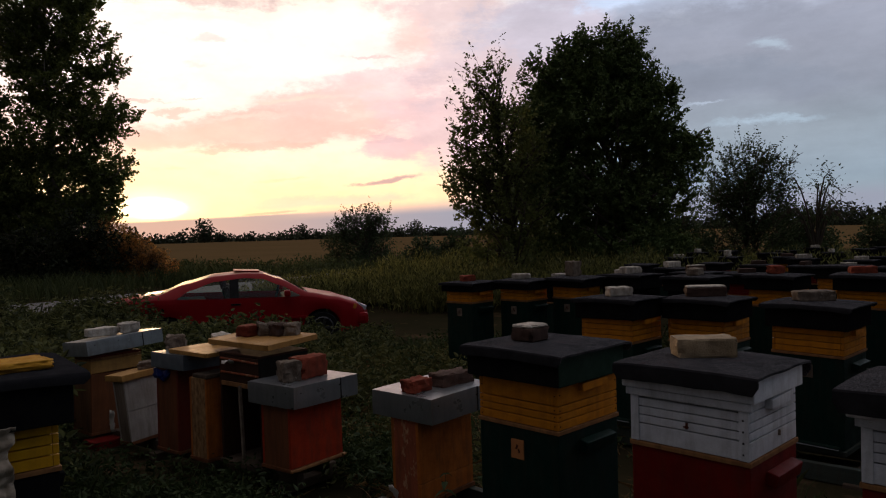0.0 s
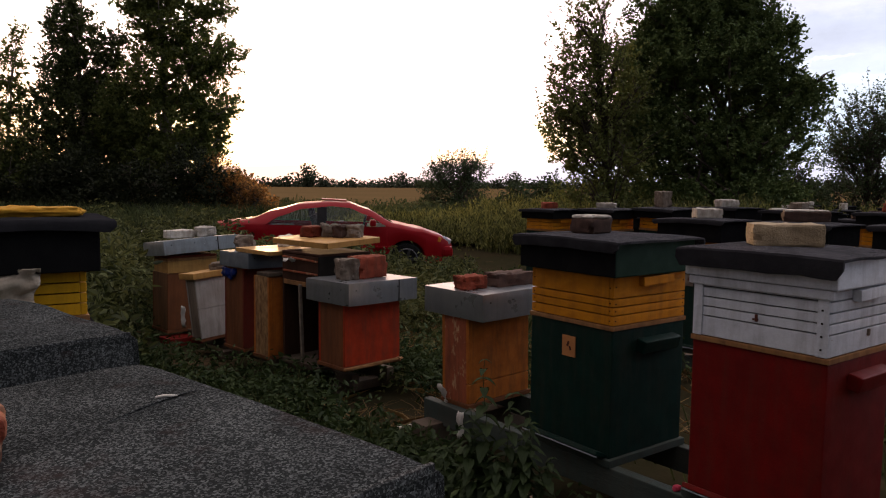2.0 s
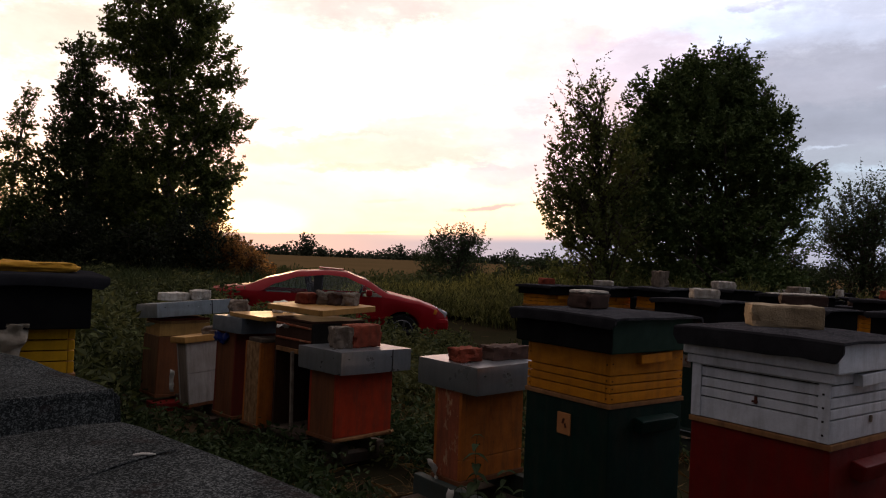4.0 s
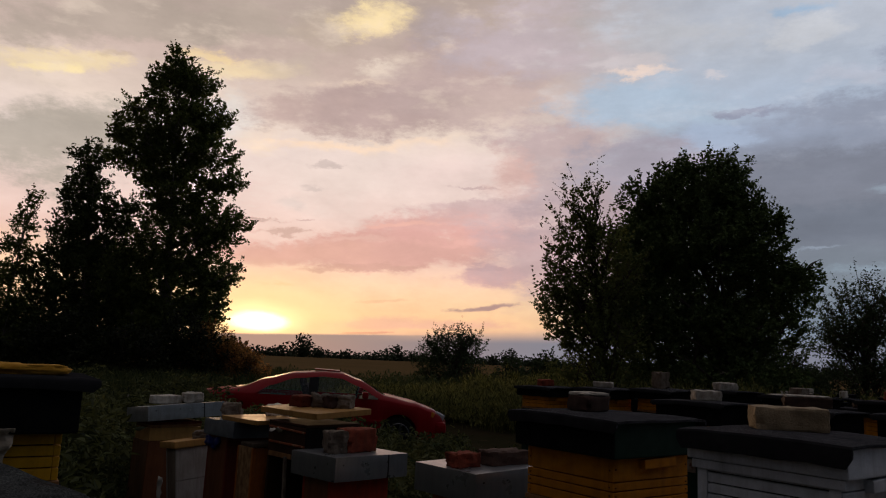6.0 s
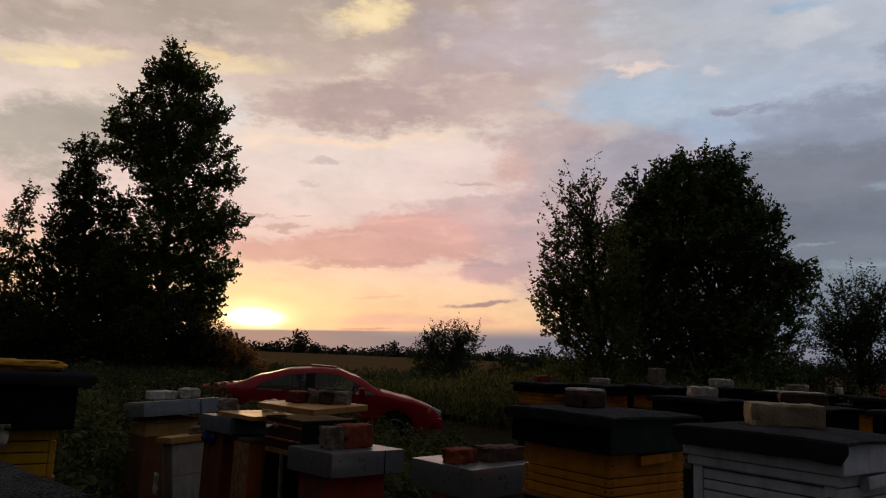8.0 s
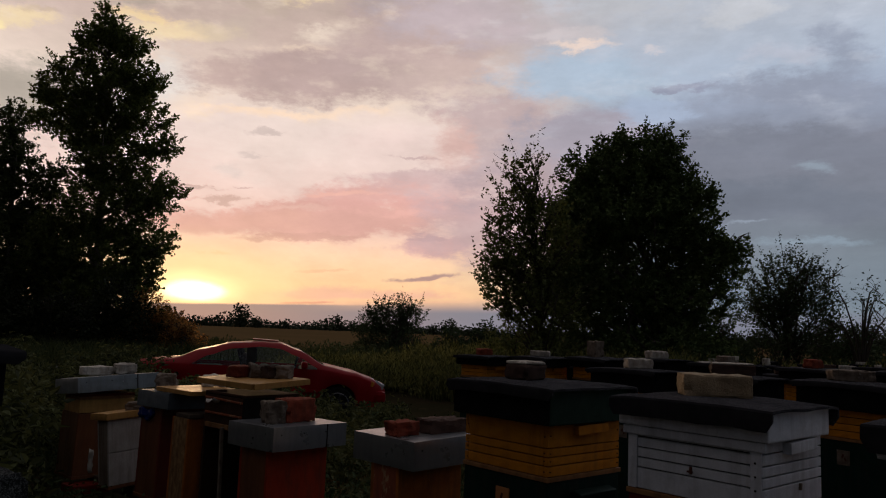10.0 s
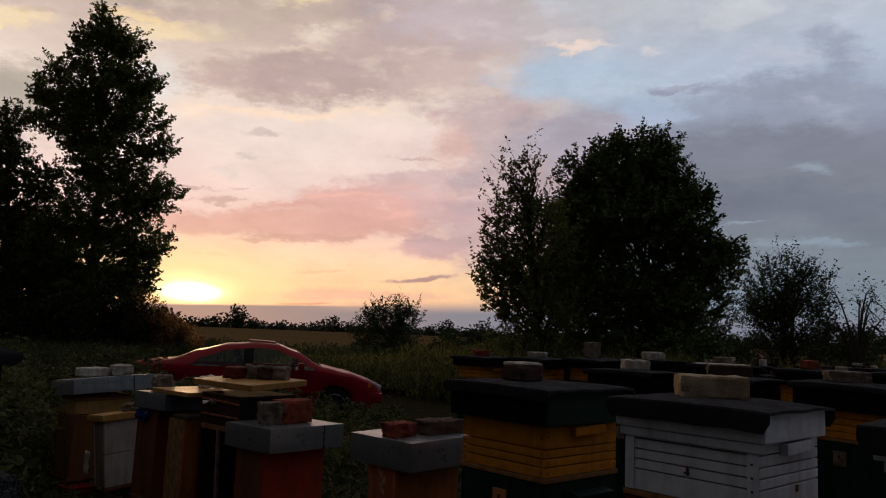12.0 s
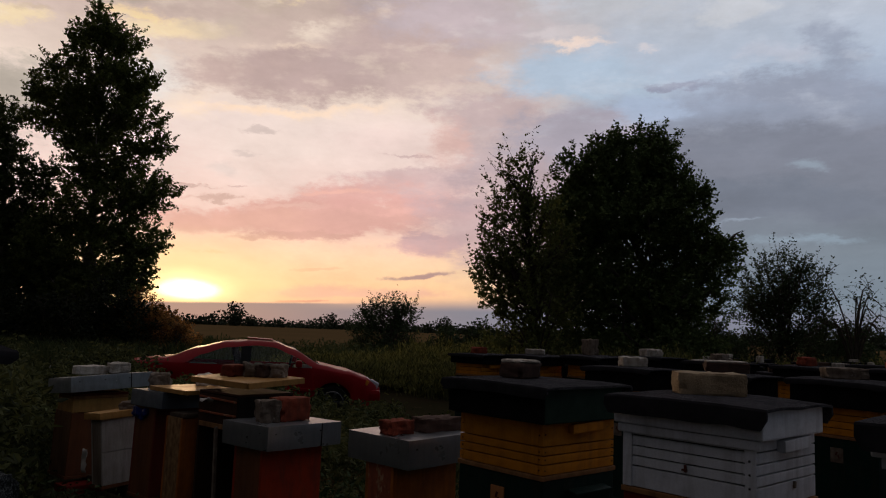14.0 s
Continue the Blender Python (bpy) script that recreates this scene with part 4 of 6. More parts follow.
hive(1.72, 2.07, 42, M_WHITE, M_RED, M_WHITE, M_FELT_D, "white board beehive on a red box beside its like", z0=0.25, zs=0.83, zr=1.04, zt=1.142, corner_posts=True, seed=3, courses=(0.070, 0.033, 0.033, 0.035, 0.039), wx=0.42, over_x=0.50)

# the row at the camera's side
hive(-0.235, 0.605, 54, M_BLACK, M_BLACK, M_BLACK, M_FELT, "black beehive with a lid of grey mineral felt", zs=0.80, zr=1.0, zt=1.108, roof=0.48, over=0.53, flap=0.07, seed=4)
hive(-0.76, 1.065, 54, M_BLACK, M_BLACK, M_BLACK, M_FELT, "black beehive with a lid of grey mineral felt", zs=0.80, zr=1.0, zt=1.115, roof=0.48, over=0.53, flap=0.085, seed=5)
hive(-1.572, 2.444, 127, M_YELLOW_L, M_BLACK, M_BLACK, M_FELT_SIDE, "light yellow beehive under a high black lid", zs=0.89, zr=1.045, zt=1.225, roof=0.53, over=0.62, flap=0.035, courses=(0.042, 0.036, 0.036, 0.041), seed=6, grip=False)


def build_foam():
    bm = rough_box(0.36, 0.2, 0.03, seed=9, amount=0.022, cuts=13, chip=0.25, at=(0, 0, 0.016), round_by=0.012)
    f = part("foam_sheet", bm, M_FOAM)
    f.matrix_basis = pose(-1.47, 2.39, 1.226, 0, 0, 34)
    tagged(smooth(f), "crumpled yellow foam sheet lying on the black lid", "foam sheet")


build_foam()


def build_cloth():
    bm = bmesh.new()
    bmesh.ops.create_grid(bm, x_segments=36, y_segments=30, size=0.5)
    for v in bm.verts:
        u, w = v.co.x, v.co.y
        x = u * 0.36
        z = -abs(w - 0.5) * 0.24
        y = noise.noise((u * 5, w * 5, 2)) * 0.035 - 0.03 + noise.noise((u * 14, w * 9, 5)) * 0.02 + noise.noise((u * 30, w * 12, 9)) * 0.008
        v.co = (x + noise.noise((u * 3, w * 3, 8)) * 0.05, y, z)
    bmesh.ops.solidify(bm, geom=bm.faces[:], thickness=0.004)
    c = part("cloth", bm, M_CLOTH)
    c.matrix_basis = pose(-1.50, 2.185, 1.065, 0, 0, 37)
    tagged(smooth(c), "crumpled beige cloth hanging out from under the lid", "cloth")


build_cloth()


def build_lump():
    """Half a brick with a thick crust of old mortar on top and a bright broken corner."""
    b = part("brick_lump", rough_box(0.10, 0.10, 0.052, 11, 0.010, 9, (0, 0, 0.025), chip=0.3), M_LUMP)
    b.matrix_basis = pose(-0.265, 0.57, 1.107, 0, 0, 35)
    smooth(part("mortar_crust", rough_box(0.092, 0.092, 0.024, 14, 0.012, 11, (-0.003, 0.002, 0.056), chip=0.5), M_CRUST, b, "thick pale crust of old mortar"), 30)
    smooth(part("brick_fragment", rough_box(0.026, 0.038, 0.022, 17, 0.006, 5, (0.042, -0.022, 0.040), chip=0.2), M_BR_RED, b, "bright red broken corner"), 30)
    tagged(smooth(b, 25), "mortar-crusted lump of red brick on the grey felt lid", "brick", "weights on the hive lids")


build_lump()


def build_fold():
    """A low lapped fold in the near felt, running out to the lid's edge."""
    bm = bmesh.new()
    tube(bm, [(-0.115, -0.012, -0.003), (-0.06, -0.004, -0.001), (-0.01, 0.002, 0.0), (0.03, 0.0, 0.0), (0.058, -0.004, -0.003)], [0.002, 0.003, 0.004, 0.004, 0.002], 8)
    f = part("felt_fold", bm, M_FELT)
    f.matrix_basis = pose(-0.185, 0.785, 1.1085, 0, 0, 72) @ Matrix.Diagonal((1, 1, 0.35, 1))
    tagged(smooth(f), "dark lapped fold in the grey felt lid", "felt fold")


build_fold()


def build_twig():
    t = part("pale_splinter", tube(bmesh.new(), [(-0.015, 0, 0.002), (-0.004, 0.001, 0.003), (0.006, 0, 0.003), (0.015, 0.002, 0.002)], [0.0015, 0.002, 0.002, 0.001], 6), M_PAPER)
    t.matrix_basis = pose(-0.18, 0.80, 1.109, 0, 0, 20) @ Matrix.Scale(0.75, 4)
    tagged(t, "pale wood splinter lying on the grey felt lid", "splinter")


build_twig()

# the rows behind, all turned alike
BACK = [
    (0.6, 8.05, "s"), (1.2, 8, "s"), (1.77, 7.9, "s"), (1.62, 5.53, "y"), (2.27, 5.42, "y"), (2.72, 4.68, "y"), (2.42, 7.9, "g"), (3, 7.5, "g"),
    (3.9, 7.55, "y"), (4.55, 7.05, "y"), (2.1, 10.35, "g"), (3.95, 9.95, "g"), (5.05, 10.75, "r"), (6.3, 10.4, "g"), (5.25, 8.6, "y"),
    (3.45, 12, "g"), (4.95, 13.7, "g"), (6.45, 13.3, "g"), (7.25, 13.1, "r"), (7.4, 12, "g"), (8.35, 15.2, "g"), (9, 14.2, "g"), (6.4, 15.2, "r"),
    (7.9, 18, "g"), (3.3, 4.1, "y"), (6.9, 10, "y"), (5.6, 6.4, "y"), (4.3, 5.3, "g"), (3.2, 10.8, "g"), (5.2, 11.7, "g"), (4.75, 15, "g"),
    (9.9, 13.4, "g"), (8.2, 11.2, "g"), (9.2, 10.6, "y"), (10.4, 15.6, "g"), (11.4, 14.6, "g"), (6.5, 17.6, "g"), (8.6, 16.4, "y"), (9.3, 18.6, "g"),
    (10.7, 18.2, "g"), (12.6, 19.9, "g"), (10.6, 20.4, "r"), (8, 20.2, "g"), (11.7, 16.9, "g"), (13, 17.4, "y"), (12.4, 22, "g"), (14, 21.2, "g"),
    (9.4, 21.6, "g"),
]
FIRST = {}
for s, (bx, by, kind_of) in enumerate(BACK, 1):
    zg = float(gz(bx, by))
    tilt = ((s * 37) % 7 - 3) * 0.35
    m = pose(bx, by, zg, tilt, -tilt * 0.6, ROW + ((s * 53) % 9 - 4) * 0.8)
    if kind_of in FIRST:
        copy_thing(FIRST[kind_of], m)
    else:
        up, low, lab = {"y": (M_YELLOW, M_GREEN, "yellow board beehive on a dark green box in a back row"),
                        "g": (M_BLACK, M_GREEN, "dark beehive with a felt lid in a back row"),
                        "s": (M_YELLOW, M_GREEN, "small yellow board beehive with a thin felt lid"),
                        "r": (M_RED, M_BLACK, "dark red beehive with a felt lid in a back row")}[kind_of]
        low_box = dict(zs=0.905, zr=1.02, w=0.37, wx=0.37, over=0.50, over_x=0.46, roof=0.46, boards=3) if kind_of == "s" else dict(zs=0.80, zr=0.965, wx=0.43, over_x=0.50, boards=4)
        FIRST[kind_of] = hive(bx, by, ROW, up, low, M_BLACK, M_FELT_D, lab, seed=10 + s, flap=0.03, plate=M_BR_GREY if kind_of in "ys" else False, **low_box)
        FIRST[kind_of].matrix_basis = m
STONES = [(0, M_BR_RED, "small red brick", (0.15, 0.12, 0.07)), (1, M_BR_WHITE, "broken limed brick", (0.2, 0.12, 0.06)), (2, M_BR_GREY, "grey block set on edge", (0.13, 0.13, 0.17)),
          (3, M_BR_WHITE, "white limed brick", (0.19, 0.12, 0.075)), (4, M_BR_DARK, "dark brick with a pale top", (0.3, 0.13, 0.075)), (5, M_BR_GREY, "long grey brick", (0.25, 0.13, 0.07)),
          (6, M_BR_WHITE, "broken pale brick", (0.22, 0.13, 0.08)), (7, M_BR_GREY, "grey brick", (0.22, 0.13, 0.08)), (8, M_BR_RED, "red brick", (0.16, 0.12, 0.09)),
          (9, M_BR_RED, "red brick"), (10, M_BR_WHITE, "pale brick"), (11, M_BR_DARK, "dark brick"),
          (12, M_BR_DARK, "dark brick"), (13, M_BR_DARK, "dark brick"), (15, M_BR_WHITE, "pale broken brick", (0.22, 0.12, 0.08)),
          (16, M_BR_WHITE, "white limed brick", (0.3, 0.16, 0.12)), (17, M_BR_DARK, "dark brick"), (18, M_BR_DARK, "dark brick"),
          (19, M_BR_WHITE, "pale brick"), (20, M_BR_WHITE, "white limed brick", (0.3, 0.14, 0.09)), (21, M_BR_WHITE, "pale brick"),
          (23, M_BR_WHITE, "pale stone", (0.2, 0.14, 0.16)), (26, M_BR_RED, "red brick"), (36, M_BR_WHITE, "pale brick"), (37, M_BR_DARK, "dark brick"), (39, M_BR_WHITE, "pale brick"), (42, M_BR_WHITE, "pale stone", (0.2, 0.12, 0.1)), (43, M_BR_RED, "red brick"), (45, M_BR_WHITE, "pale brick"), (28, M_BR_GREY, "grey brick")]
for i, m, lab, *size in STONES:
    bx, by = BACK[i][0], BACK[i][1]
    brick("brick", bx - 0.02, by + 0.02, float(gz(bx, by)) + 1.125, (20, -12, 35, 8, -10, -4, 25, 50)[i % 8], m, lab + " lying on a felt hive lid", size[0] if size else (0.25, 0.12, 0.07 + 0.004 * (i % 4)), i + 20, crust=i in (4, 11, 13))


# rails that the hives stand on
def rail(x0, y0, x1, y1, z, size=0.09, label="dark weathered timber rail under the hives", m=M_RAIL, apart=0.29):
    d = Vector((x1 - x0, y1 - y0, 0))
    r = thing("hive_stand", pose((x0 + x1) / 2, (y0 + y1) / 2, 0, 0, 0, math.degrees(math.atan2(d.y, d.x))), label, "hive stand", "timber stands")
    for s in (-apart, apart):
        part("rail", box(d.length, 0.05, 0.11, (0, s, z - 0.055), bevel=0.005), m, r)
    n = max(2, int(d.length / 0.9))
    for i in range(n):
        part("foot", box(0.12, 0.70, z - size + 0.06, (-d.length / 2 + 0.1 + (d.length - 0.2) * i / (n - 1), 0, (z - size - 0.06) / 2), bevel=0.006), M_OLD, r)
    return r


rail(-0.08, 3.885, 2.35, 1.39, 0.25, apart=0.215)
rail(0.13, 0.05, -1.2, 1.62, 0.16)
rail(-1.90, 2.196, -1.24, 2.692, 0.16)
for (ax, ay), (bx, by) in (((0.35, 8.34), (2.75, 7.55)), ((1.4, 5.85), (2.95, 4.35)), ((2.75, 8.3), (3.3, 6.9)), ((3.7, 7.8), (4.8, 6.75))):
    rail(ax, ay, bx, by, 0.13)

# ---- small nucleus hives ----
CROW = 49.5


def nuc(x, y, rot, left, right, z0, z1, front, side, label, lid, lid_at, lid_m, seams=0, tilt=(0, 0), split=0.0):
    """A small box hive; x, y is its nearest corner, left and right the lengths of the two sides that meet there."""
    h = thing("nucleus_hive", pose(x, y, 0, 1.1 * math.sin(x * 9.0), 1.0 * math.cos(x * 7.0 + y), rot), label, "nucleus hive", "small nucleus hives on a stand")
    t = 0.02
    cuts = [z0, z0 + split, z1] if split else [z0 + (z1 - z0) * i / (seams + 1) for i in range(seams + 2)]
    for a, b in zip(cuts, cuts[1:]):
        part("front_panel", box(right, t, b - a - 0.004, (right / 2, t / 2, (a + b) / 2), bevel=0.003), front, h)
    for px in (t / 2, right - t / 2):
        part("side_panel", box(t, left - 2 * t, z1 - z0, (px, left / 2, (z0 + z1) / 2)), side, h)
    part("back_panel", box(right, t, z1 - z0, (right / 2, left - t / 2, (z0 + z1) / 2)), front, h)
    part("floor_board", box(right + 0.014, left + 0.014, 0.022, (right / 2, left / 2, z0 - 0.011)), M_BROWNSIDE, h)
    lx, ly, lz = lid
    g = part("lid", rough_box(lx, ly, lz, int(x * 31) % 17, 0.003, 5, round_by=0.006), lid_m, h)
    smooth(g, 35)
    g.matrix_basis = pose(*lid_at, tilt[0], tilt[1], 0)
    if lid_m not in (M_PALE, M_OLD):
        part("lid_seam", box(0.006, 0.004, lz * 0.96, (lx * 0.22, -ly / 2 - 0.0005, 0), bevel=0.0), M_DARK, g)
        part("sheet_lap", box(lx * 0.27, 0.004, lz * 0.97, (lx * 0.36, -ly / 2 - 0.0015, 0), bevel=0.001), lid_m, g)
        for k in range(3):
            part("nail_head", box(0.007, 0.004, 0.007, (lx * (-0.4 + 0.3 * k), -ly / 2 - 0.002, lz * 0.18), bevel=0.001), M_DARK, g)
    return h


nuc(-0.775, 4.185, CROW, 0.27, 0.42, 0.268, 0.66, M_REDBOX, M_BROWNSIDE, "orange-red nucleus hive with a grey sheet-metal lid", (0.524, 0.442, 0.135), (0.232, 0.141, 0.708), M_ZINC_D)
nuc(-1.43, 4.753, CROW, 0.20, 0.30, 0.18, 0.72, M_ORANGE, M_OSB, "orange-brown nucleus hive with a strand-board side", (0.30, 0.17, 0.03), (0.15, 0.08, 0.735), M_OLD)
nuc(-1.70, 5.0, CROW, 0.28, 0.36, 0.17, 0.75, M_MAROON, M_BROWNSIDE, "maroon nucleus hive with a blue-grey metal lid", (0.46, 0.42, 0.11), (0.20, 0.09, 0.805), M_SLATE)
nuc(-2.20, 5.38, CROW, 0.17, 0.30, 0.10, 0.56, M_OLDWHITE, M_GREYSIDE, "narrow white nucleus hive with a yellow wooden lid", (0.32, 0.26, 0.05), (0.14, 0.11, 0.585), M_PALE, seams=1).matrix_basis = Matrix.Translation((-2.16, 5.37, 0.05)) @ Matrix.Rotation(radians(-6), 4, "Y") @ pose(0, 0, 0, 0, 0, CROW)
nuc(-2.66, 5.80, 50, 0.30, 0.46, 0.115, 0.59, M_BROWNSIDE, M_PLY, "brown plywood nucleus hive with a bluish metal lid", (0.66, 0.42, 0.12), (0.27, 0.15, 0.812), M_BLUEZINC, tilt=(-6, -4))
nuc(-0.005, 3.545, 45.7, 0.20, 0.42, 0.272, 0.70, M_ORANGE, M_FLAKE, "orange nucleus hive, its side flaking, with a grey metal lid", (0.50, 0.44, 0.135), (0.235, 0.105, 0.765), M_ZINC_D, split=0.10)


def build_base_strips():
    """Pale broken slats that the orange-red hive sits on."""
    for i, (u, v, ln, turn) in enumerate(((0.21, -0.012, 0.46, 1.5), (0.40, 0.10, 0.26, 93))):
        c, k = math.cos(radians(CROW)), math.sin(radians(CROW))
        b = part("broken_slat", rough_box(ln, 0.022, 0.018, 90 + i, 0.004, 9, round_by=0.004, chip=0.3), M_RAW)
        b.matrix_basis = pose(-0.775 + u * c - v * k, 4.185 + u * k + v * c, 0.262, 0, 1.5 * i, CROW + turn)
        tagged(b, "pale splintered slat sticking out under the orange-red hive", "slat", "broken slats")


build_base_strips()


def build_open_box():
    """The open box behind: shade inside put into its panel colours, a frame round the opening, a slat standing in it.
    """
    h = thing("nucleus_hive", pose(-0.775, 4.185, 0, 0, 0, CROW), "open brown box hive, dark inside, under a wooden lid", "nucleus hive", "small nucleus hives on a stand")
    # two inner panels near black, one dark brown: the inside's shade is painted in
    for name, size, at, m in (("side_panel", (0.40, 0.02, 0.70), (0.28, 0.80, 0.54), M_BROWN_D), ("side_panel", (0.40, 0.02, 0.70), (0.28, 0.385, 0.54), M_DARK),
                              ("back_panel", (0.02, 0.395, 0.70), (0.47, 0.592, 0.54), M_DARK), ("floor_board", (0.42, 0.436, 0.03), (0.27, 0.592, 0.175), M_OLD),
                              ("header", (0.02, 0.395, 0.17), (0.09, 0.592, 0.80), M_BROWN_D), ("header_rail", (0.026, 0.395, 0.03), (0.088, 0.592, 0.70), M_RAW), ("top_panel", (0.40, 0.436, 0.015), (0.28, 0.592, 0.8975), M_BROWN_D)):
        part(name, box(*size, at), m, h)
    for k, zz in enumerate((0.775, 0.862)):
        part("header_slat", box(0.012, 0.395, 0.012, (0.076, 0.592, zz), (k * 1.5, 0, (k % 2) * 1.2), 0.003), M_FLAKE, h, "thin worn slat above the opening")
    part("slat", box(0.02, 0.018, 0.52, (0.07, 0.57, 0.44), (0, -2, 0), 0.002), M_BR_GREY, h, "thin grey slat standing in the opening")


build_open_box()


def build_spacers():
    """Thin hive boxes stacked under the bluish lid."""
    for i, (z, hgt, m) in enumerate(((0.642, 0.10, M_PALE), (0.705, 0.022, M_RAW), (0.727, 0.02, M_MAROON))):
        s = part("spacer_box", box(0.44, 0.27, hgt, (0.23, 0.145, z), bevel=0.004), m)
        s.matrix_basis = pose(-2.655, 5.805, 0, 0, 0, 50)
        tagged(s, "thin wooden spacer box under a metal lid", "spacer box", "stacked spacers")


build_spacers()


def tray(x, y, z, rot, sx, sy, hgt, m, label):
    """An upturned wooden lid: board with an edge strip and an uneven top."""
    t = thing("wooden_lid", pose(x, y, z, 0, 0, rot), label, "wooden lid")
    n = 4
    for i in range(n):
        part("plank", box(sx, sy / n - 0.002, hgt * 0.55, (0, -sy / 2 + sy * (i + 0.5) / n, hgt * 0.72), bevel=0.002), m, t)
    for s in (-1, 1):
        part("edge_strip", box(sx + 0.016, 0.016, hgt, (0, s * (sy / 2 + 0.008), hgt / 2), bevel=0.003), m, t)
        part("edge_strip", box(0.016, sy, hgt, (s * (sx / 2 + 0.008), 0, hgt / 2), bevel=0.003), m, t)
    return t


def along(u, v, x=-0.85, y=4.39):
    """A place u to the right and v to the left of a corner, along the stand."""
    c, s = math.cos(radians(CROW)), math.sin(radians(CROW))
    return x + u * c - v * s, y + u * s + v * c


cx, cy = along(0.21, 0.46)
TR = tray(cx, cy, 0.905, CROW, 0.40, 0.62, 0.036, M_PALE, "pale yellow wooden lid laid across the nucleus hives")
TR.matrix_basis = pose(cx, cy, 0.952, 0, -3, CROW)
cx, cy = along(0.20, 0.18, -1.47, 4.80)
tray(cx, cy, 0.862, CROW, 0.36, 0.44, 0.028, M_PALE, "pale wooden board on the metal lid")
bx, by = along(0.20, 0.585)
brick("brick", bx, by, 0.988, 60, M_BR_RED, "dark red brick on the pale wooden lid", (0.15, 0.12, 0.075), 41)
for k, (u, v, sz) in enumerate(((0.27, 0.47, 0.13), (0.29, 0.37, 0.11), (0.32, 0.29, 0.07))):
    bx, by = along(u, v)
    brick("mortar_lump", bx, by, 0.99, 20 + 30 * k, M_BR_GREY if k != 1 else M_BR_DARK, "broken mortared brick piece on the wooden lid", (sz, 0.1, 0.085), 60 + k, amount=0.02)
brick("stone_lump", -1.80, 5.30, 0.858, 20, M_BR_GREY, "rough stone on the metal lid", (0.13, 0.1, 0.10), 43, amount=0.024)
brick("stone_lump", -1.44, 5.24, 0.893, 20, M_BR_WHITE, "rough pale stone on the pale board", (0.14, 0.1, 0.07), 44, amount=0.024)
brick("brick", -2.66, 6.06, 0.875, 44, M_BR_WHITE, "pale brick on the bluish metal lid", (0.25, 0.11, 0.07), 45)
brick("brick", -2.48, 6.17, 0.885, 40, M_BR_WHITE, "pale broken brick on the bluish metal lid", (0.16, 0.12, 0.085), 46, amount=0.016)
brick("stone_lump", -2.12, 5.60, 0.61, 10, M_BR_GREY, "rough stone on the small yellow lid", (0.14, 0.1, 0.11), 47, amount=0.022)
brick("brick", -0.70, 4.47, 0.775, 50, M_BR_RED, "red brick with mortar on the metal lid", (0.22, 0.13, 0.135), 48, amount=0.01)
brick("mortar_lump", -0.80, 4.35, 0.775, 30, M_BR_GREY, "grey mortared half brick on the metal lid", (0.12, 0.12, 0.125), 49, amount=0.014)
brick("brick", -0.015, 3.66, 0.832, 40, M_BR_RED, "red brick on the small metal lid", (0.14, 0.1, 0.07), 50, amount=0.02)
brick("brick", 0.175, 3.80, 0.832, 40, M_BR_DARK, "dark mortared brick on the small metal lid", (0.23, 0.12, 0.075), 51, amount=0.016)


def build_blue_wedge():
    c = part("blue_wedge", rough_box(0.07, 0.17, 0.075, 60, 0.035, 9, (0, 0, 0.02), chip=0.3), M_BLUE)
    c.matrix_basis = pose(-1.84, 5.15, 0.68, 0, 0, CROW)
    tagged(smooth(c), "blue plastic rag wedged under the metal lid", "plastic rag")


build_blue_wedge()


def build_cluster_stand():
    r = thing("hive_stand", pose(-1.74, 5.17, 0.045, 0, 1.3, 139.5), "brown timber stand under the nucleus hives", "hive stand", "timber stands")
    for s in (-0.08, -0.36):
        part("rail", box(2.42, 0.06, 0.08, (0, s, 0.05), bevel=0.006), M_OLD, r)
    for i in range(4):
        part("cross_piece", box(0.09, 0.5, 0.06, (-1.1 + 0.73 * i, -0.22, -0.01), bevel=0.005), M_OLD, r)
    part("red_crate", box(0.22, 0.3, 0.14, (1.05, 0.02, -0.02), bevel=0.006), M_RED, r, "red crate propping the stand")


build_cluster_stand()


